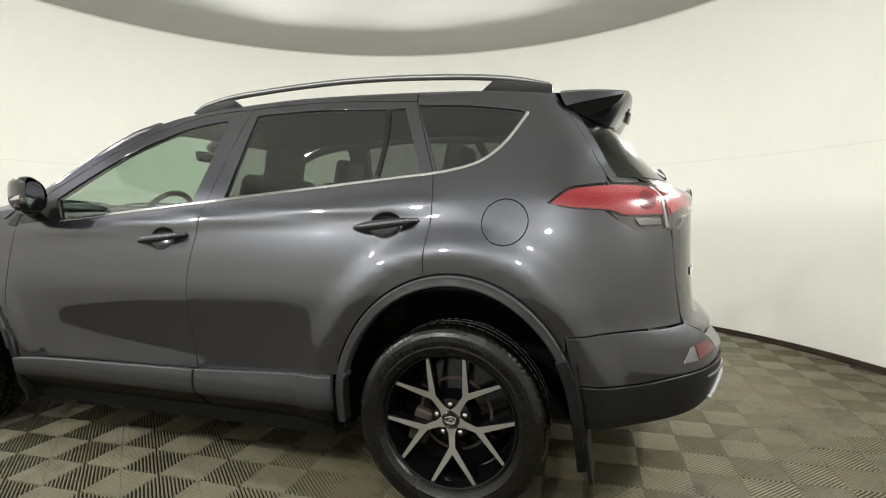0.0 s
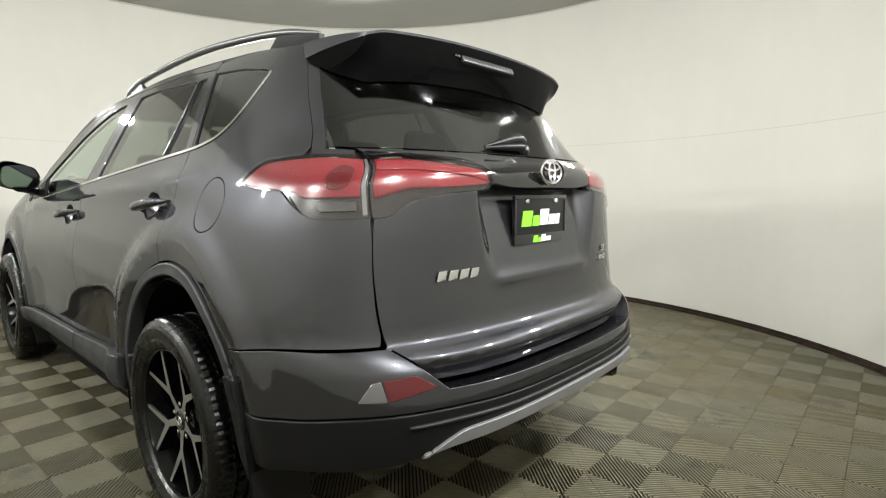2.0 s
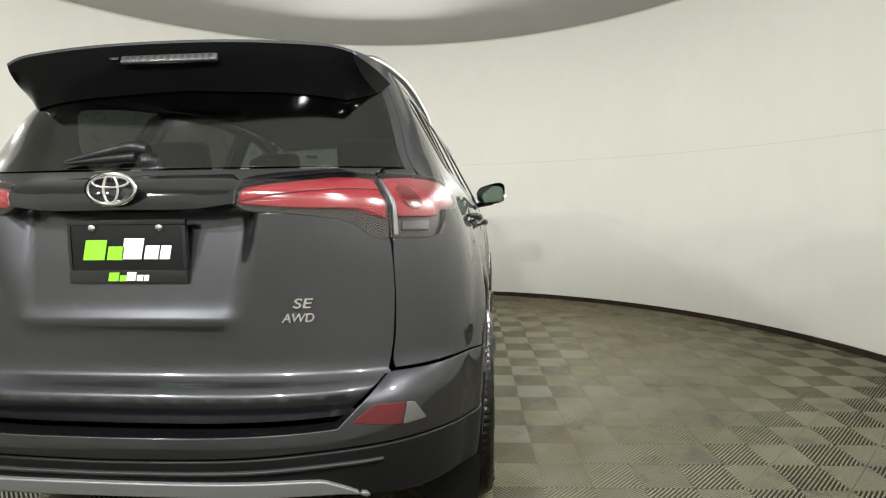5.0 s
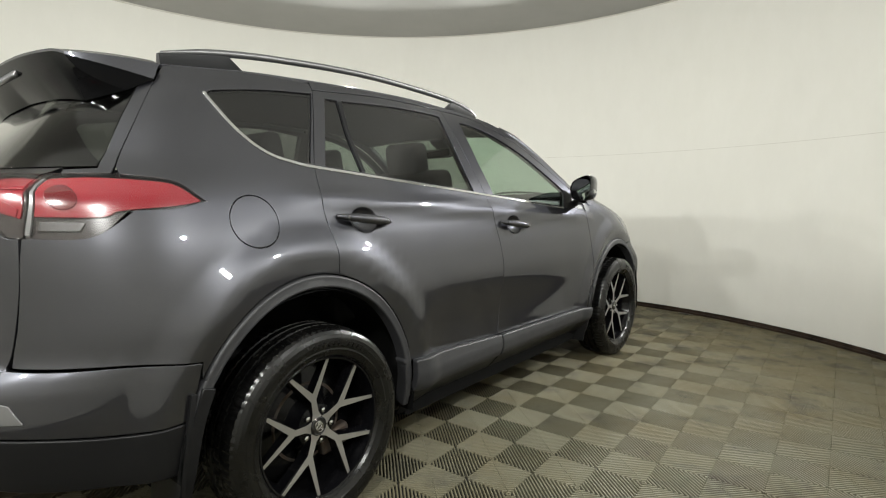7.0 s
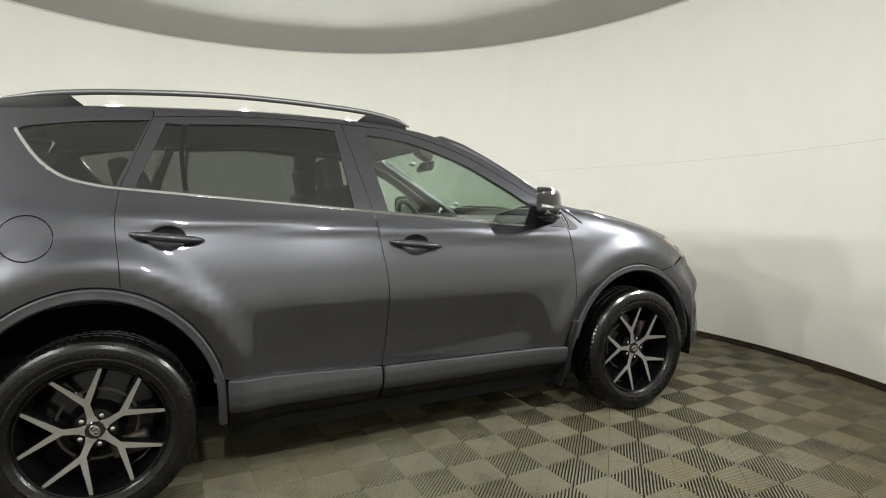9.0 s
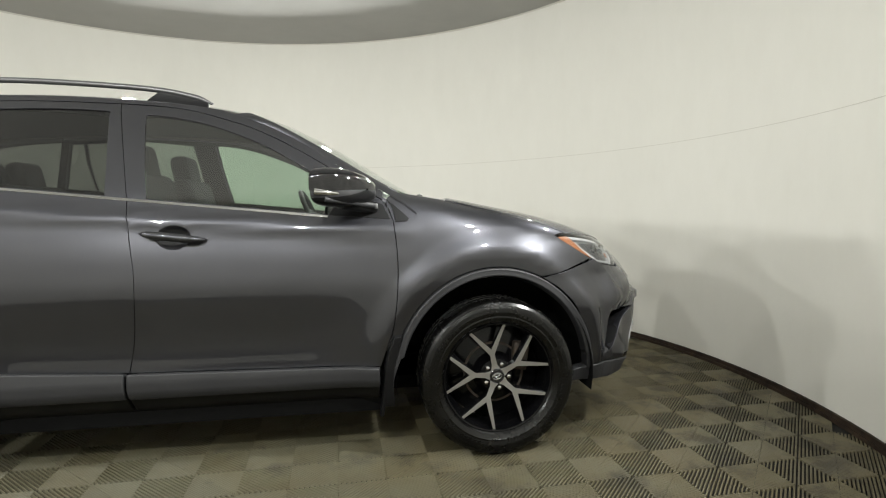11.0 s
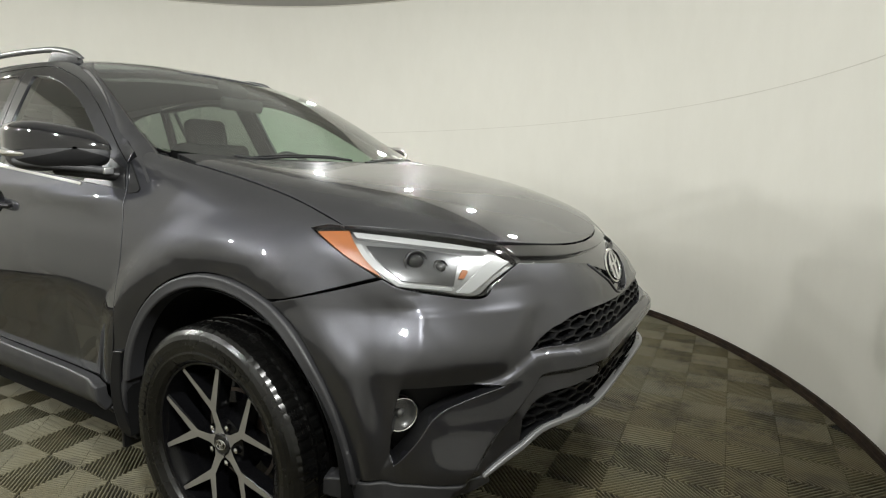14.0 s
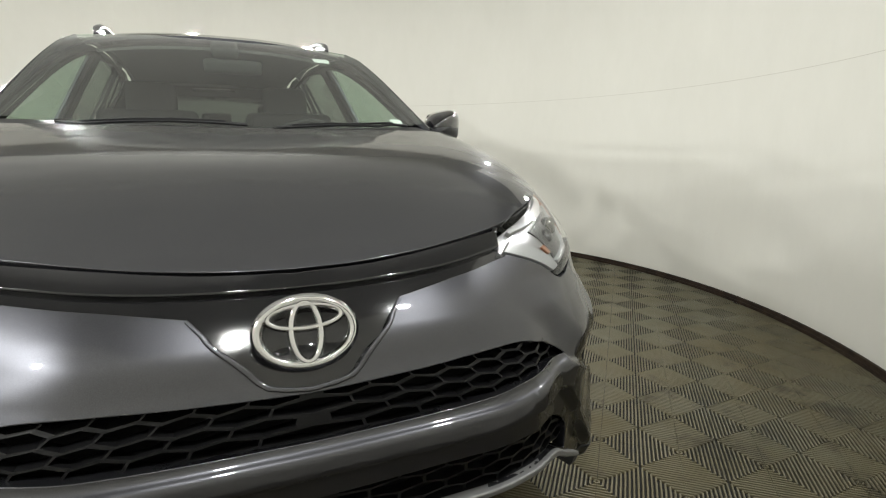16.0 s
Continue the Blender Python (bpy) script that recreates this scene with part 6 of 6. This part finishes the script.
# ---- mirrors ----
for f in (1, -1):
    # the housing sweeps back towards its outer tip
    stations = [(0.618, 0.96), (0.628, 1.0), (0.67, 1.0), (0.705, 0.96), (0.733, 0.86), (0.752, 0.70), (0.764, 0.45), (0.768, 0.05)]

    def shell(a0, a1, swell):
        """A strip of the housing between two angles round it, 0 at the outer tip and 90 on top."""
        b, rows = bmesh.new(), []
        for x, k in stations:
            row = []
            for i in range(25):
                a = radians(a0 + (a1 - a0) * i / 24)
                c, s = math.cos(a), math.sin(a)
                c, s = math.copysign(abs(c)**0.66, c), math.copysign(abs(s)**0.66, s)
                yy = 0.905 + 0.104 * k * c * swell
                zz = 1.190 + (0.074 if s > 0 else 0.070) * k * s * swell - 0.022 * (0.905 - yy) / 0.1 * (s > 0)
                row.append(b.verts.new((x + (0.905 - yy) * 0.75, f * yy, zz)))
            rows.append(row)
        for p, q in zip(rows, rows[1:]):
            for i in range(24):
                b.faces.new((p[i], p[i + 1], q[i + 1], q[i]) if f > 0 else (p[i], q[i], q[i + 1], p[i + 1]))
        return b

    mirror = part("door_mirror", shell(-1, 181, 1.035), GLOSS, car, "gloss black door mirror with a grey band and turn signal", angle=60)
    for a0, a1 in ((-20, 1), (179, 200)):
        part("mirror_band", shell(a0, a1, 0.985), CLAD, mirror, "satin grey band below the cap", angle=60)
    part("mirror_underside", shell(200, 340, 1.0), BLACK, mirror, "black plastic underside", angle=60)
    bm = bmesh.new()
    inner = [bm.verts.new(v) for v in [(0.624 - 0.75 * 0.094 * c, f * (0.905 + 0.094 * c), 1.190 + 0.064 * s) for c, s in
                                       [(math.copysign(abs(math.cos(2 * math.pi * i / 32))**0.6, math.cos(2 * math.pi * i / 32)), math.copysign(abs(math.sin(2 * math.pi * i / 32))**0.6, math.sin(2 * math.pi * i / 32))) for i in range(32)]]]
    face = bm.faces.new(inner)
    part("mirror_glass", bm, MIRROR, mirror, "mirror glass", smooth=False)
    # turn signal and lower arm
    P = [(0.562, f * 1.011, 1.180), (0.60, f * 1.009, 1.176), (0.655, f * 0.990, 1.172), (0.705, f * 0.955, 1.170)]
    tube(catmull(P, 5), [0.011 - 0.008 * i / 15 for i in range(16)], CHROME, "turn_signal", mirror, "clear and silver turn signal strip", n=8, flat=1.3)
    P = [(0.60, f * 1.000, 1.150), (0.66, f * 0.972, 1.143), (0.715, f * 0.925, 1.136), (0.745, f * 0.885, 1.131), (0.800, f * 0.838, 1.122)]
    tube(catmull(P, 4), 0.010, CLAD, "mirror_rib", mirror, "grey lower edge of the mirror", n=10, flat=1.2)
    bm = bmesh.new()
    box(bm, 0.012, 0.030, 0.022, (0.806, f * 0.832, 1.121), None, 0.003)
    part("arm_cap", bm, BEZEL, mirror, "bright end of the mirror's lower edge")
    P = [(0.66, f * 0.91, 1.130), (0.71, f * 0.87, 1.122), (0.78, f * 0.81, 1.110), (0.80, f * 0.775, 1.105)]
    tube(catmull(P, 5), [0.030 - 0.004 * i / 15 for i in range(16)], BLACK, "mirror_arm", mirror, "black mirror foot", n=12, flat=0.75)

# ---- wipers on the windscreen ----
for y0, y1, z in ((-0.52, 0.02, 0.0), (0.10, 0.62, 0.0)):
    P = []
    for k in np.linspace(0, 1, 9):
        y = y0 + (y1 - y0) * k
        zz = 1.150 + 0.018 * math.sin(k * 2.6) + (0.012 if abs(y) > 0.5 else 0)
        p = on_screen(np.array([(y, zz)]))[0]
        P.append((p[0] + 0.016, y, zz + 0.010))
    w = tube(P, 0.0055, BLACK, "windscreen_wiper", car, "black windscreen wiper", n=8)
    tube([(x - 0.002, y, z_ + 0.006) for x, y, z_ in P[1:-1:2]], 0.007, BLACK, "wiper_arm", w, n=8, flat=0.5)

# ---- inside ----
dash = bmesh.new()
box(dash, 0.52, 1.36, 0.16, (0.76, 0, 1.02), Euler((0, radians(-6), 0)).to_matrix().to_4x4(), 0.05, 3)
part("dashboard", dash, SOFT, car, "black soft dashboard", angle=40)
bm = bmesh.new()
box(bm, 0.16, 0.34, 0.07, (0.60, 0.35, 1.105), None, 0.03, 3)
part("instrument_hood", bm, SOFT, car, angle=40)


def seat_part(name, sx, sy, sz, at, tilt, parent, bevel, mat=None):
    b = bmesh.new()
    box(b, sx, sy, sz, (0, 0, 0), None, bevel, 4)
    return part(name, b, mat or CLOTH, parent, angle=60, m=pose(*at, 0, tilt, 0))


for y in (0.36, -0.36):
    seat = seat_part("front_seat", 0.50, 0.50, 0.16, (0.05, y, 0.72), -8, car, 0.06)
    seat["label"] = "black fabric front seat"
    for nm, sx, sy, sz, at, tl, bv in (("backrest", 0.14, 0.48, 0.58, (-0.24, y, 1.00), -14, 0.05), ("headrest", 0.10, 0.245, 0.195, (-0.315, y * 0.95, 1.335), -10, 0.045)):
        o = seat_part(nm, sx, sy, sz, (0, 0, 0), 0, car, bv)
        o.parent = seat
        o.matrix_parent_inverse = pose(0.05, y, 0.72, 0, -8, 0).inverted()
        o.matrix_basis = pose(*at, 0, tl, 0)
    for dy in (-0.05, 0.05):
        t_ = tube([(-0.295, y * 0.95 + dy, 1.18), (-0.318, y * 0.95 + dy, 1.30)], 0.006, CHROME, "headrest_post", seat, n=8)
        t_.matrix_parent_inverse = pose(0.05, y, 0.72, 0, -8, 0).inverted()
bench = seat_part("rear_bench", 0.48, 1.26, 0.16, (-0.82, 0, 0.72), -8, car, 0.05)
bench["label"] = "black fabric rear bench"
inv = pose(-0.82, 0, 0.72, 0, -8, 0).inverted()
for nm, sx, sy, sz, at, tl, bv in (("backrest", 0.15, 1.26, 0.52, (-1.12, 0, 1.00), -18, 0.05), ("headrest", 0.09, 0.24, 0.17, (-1.235, 0.40, 1.315), -12, 0.04),
                                   ("headrest", 0.09, 0.24, 0.17, (-1.235, -0.40, 1.315), -12, 0.04), ("headrest", 0.08, 0.20, 0.09, (-1.22, 0.0, 1.285), -12, 0.03)):
    o = seat_part(nm, sx, sy, sz, (0, 0, 0), 0, car, bv)
    o.parent = bench
    o.matrix_parent_inverse = inv
    o.matrix_basis = pose(*at, 0, tl, 0)
sw = part("steering_wheel", ring_bar(0.185, 0.185, 0.016, 0.016), SOFT, car, "black steering wheel", m=pose(0.44, 0.35, 1.050, 0, 0, 0) @ pose(0, 0, 0, 0, -24, 0) @ pose(0, 0, 0, 0, 0, 90))
bm = bmesh.new()
box(bm, 0.16, 0.05, 0.13, (0, 0.01, 0), None, 0.03, 3)
box(bm, 0.34, 0.02, 0.035, (0, 0.01, 0.01), None, 0.008)
part("wheel_boss", bm, SOFT, sw, angle=40, m=Matrix())
bm = bmesh.new()
box(bm, 0.03, 0.24, 0.060, (0, 0, 0), None, 0.02, 3)
rv = part("rear_view_mirror", bm, SOFT, car, "black interior mirror", angle=40, m=pose(0.40, 0.03, 1.440, 0, 12, 0))
bm = bmesh.new()
box(bm, 0.002, 0.21, 0.045, (-0.016, 0, 0))
part("mirror_glass", bm, MIRROR, rv, smooth=False, m=Matrix())
bm = bmesh.new()
box(bm, 0.10, 0.11, 0.05, (0.375, 0.0, 1.512), Euler((0, radians(30), 0)).to_matrix().to_4x4(), 0.02, 3)
part("sensor_box", bm, SOFT, car, "black sensor housing behind the windscreen", angle=40)
for y, z, w, h in ((0.40, 1.485, 0.07, 0.035), (0.60, 1.205, 0.05, 0.03)):
    p = on_screen(np.array([(y, z)]))[0]
    bm = bmesh.new()
    box(bm, 0.001, w, h)
    part("sticker", bm, WHITE, screen, "small white paper sticker", smooth=False, m=pose(p[0] - 0.010, y, p[2] - 0.004, 0, -57, 8 if y > 0 else 0))
bm = bmesh.new()
box(bm, 0.75, 1.20, 0.03, (-1.62, 0, 0.95), None, 0.01)
part("parcel_shelf", bm, SOFT, car, "black load cover", angle=40)


# ---- ribbed tiles: four fields of slats on each, set across one another ----
TILE_W, TILE_TURN = 0.2806, 47.35
TILE_AT = (1.416, 1.492)


def tile_ribs():
    """Ribs of one tile as (centre, start, end, along y) in the tile's own square, which is centred."""
    out, h, n = [], TILE_W / 2, 20
    pitch = TILE_W / n
    for i in range(n):
        c = -h + (i + 0.5) * pitch
        for sgn in (1, -1):
            a, b = sorted((sgn * (abs(c) + 0.0005), sgn * (h - 0.0008)))
            if b - a > 0.003:
                out.append((c, a, b, True))
                out.append((c, a, b, False))
    return out


def slat_mesh(name, places):
    """Ribs with bevelled shoulders."""
    V, F = [], []
    ribs = tile_ribs()
    prof = ((-0.0039, -0.010), (-0.0038, -0.0032), (-0.0022, 0.0), (0.0022, 0.0), (0.0038, -0.0032), (0.0039, -0.010))
    for m in places:
        for c, a, b, up in ribs:
            k = len(V)
            for d in (a, b):
                V += [m @ (Vector((c + w, d, z)) if up else Vector((d, c + w, z))) for w, z in prof]
            quads = [(k + i, k + i + 6, k + i + 7, k + i + 1) for i in range(5)] + [tuple(range(k, k + 6)), tuple(range(k + 11, k + 5, -1))]
            F += quads if not up else [q[::-1] for q in quads]
    me = mesh_of(name, V, F, smooth=False)
    me.materials.append(TILE)
    return me


rng = random.Random(4)
ONE = slat_mesh("tile", [Matrix()])
rot = Matrix.Rotation(radians(TILE_TURN), 4, "Z")
far, made = [], 0
spots = []
for i in range(-30, 31):
    for j in range(-30, 31):
        c = Vector((*TILE_AT, 0)) + rot @ Vector((i * TILE_W, (j + 0.5) * TILE_W, 0))
        d = math.hypot(c.x - ROOM[0], c.y - ROOM[1])
        if d < ROOM_R + 0.10:
            spots.append((c, d))
for c, d in spots:
    under = abs(c.x) < 1.7 and abs(c.y) < 0.6
    m = Matrix.Translation(c + Vector((0, 0, rng.uniform(-0.0008, 0.0)))) @ rot @ Matrix.Rotation(radians(rng.uniform(-0.25, 0.25)), 4, "Z")
    if d < 3.15 and not under and made < 300:
        ob = new("tile", ONE)
        ob.parent = floor
        ob.matrix_world = m
        made += 1
    else:
        far.append(m)
rest = put("floor_tiles", slat_mesh("floor_tiles", far), None, floor)
rest["kind"] = "stuff"
rest["label"] = "ribbed grey plastic floor tiles along the wall and below the car"
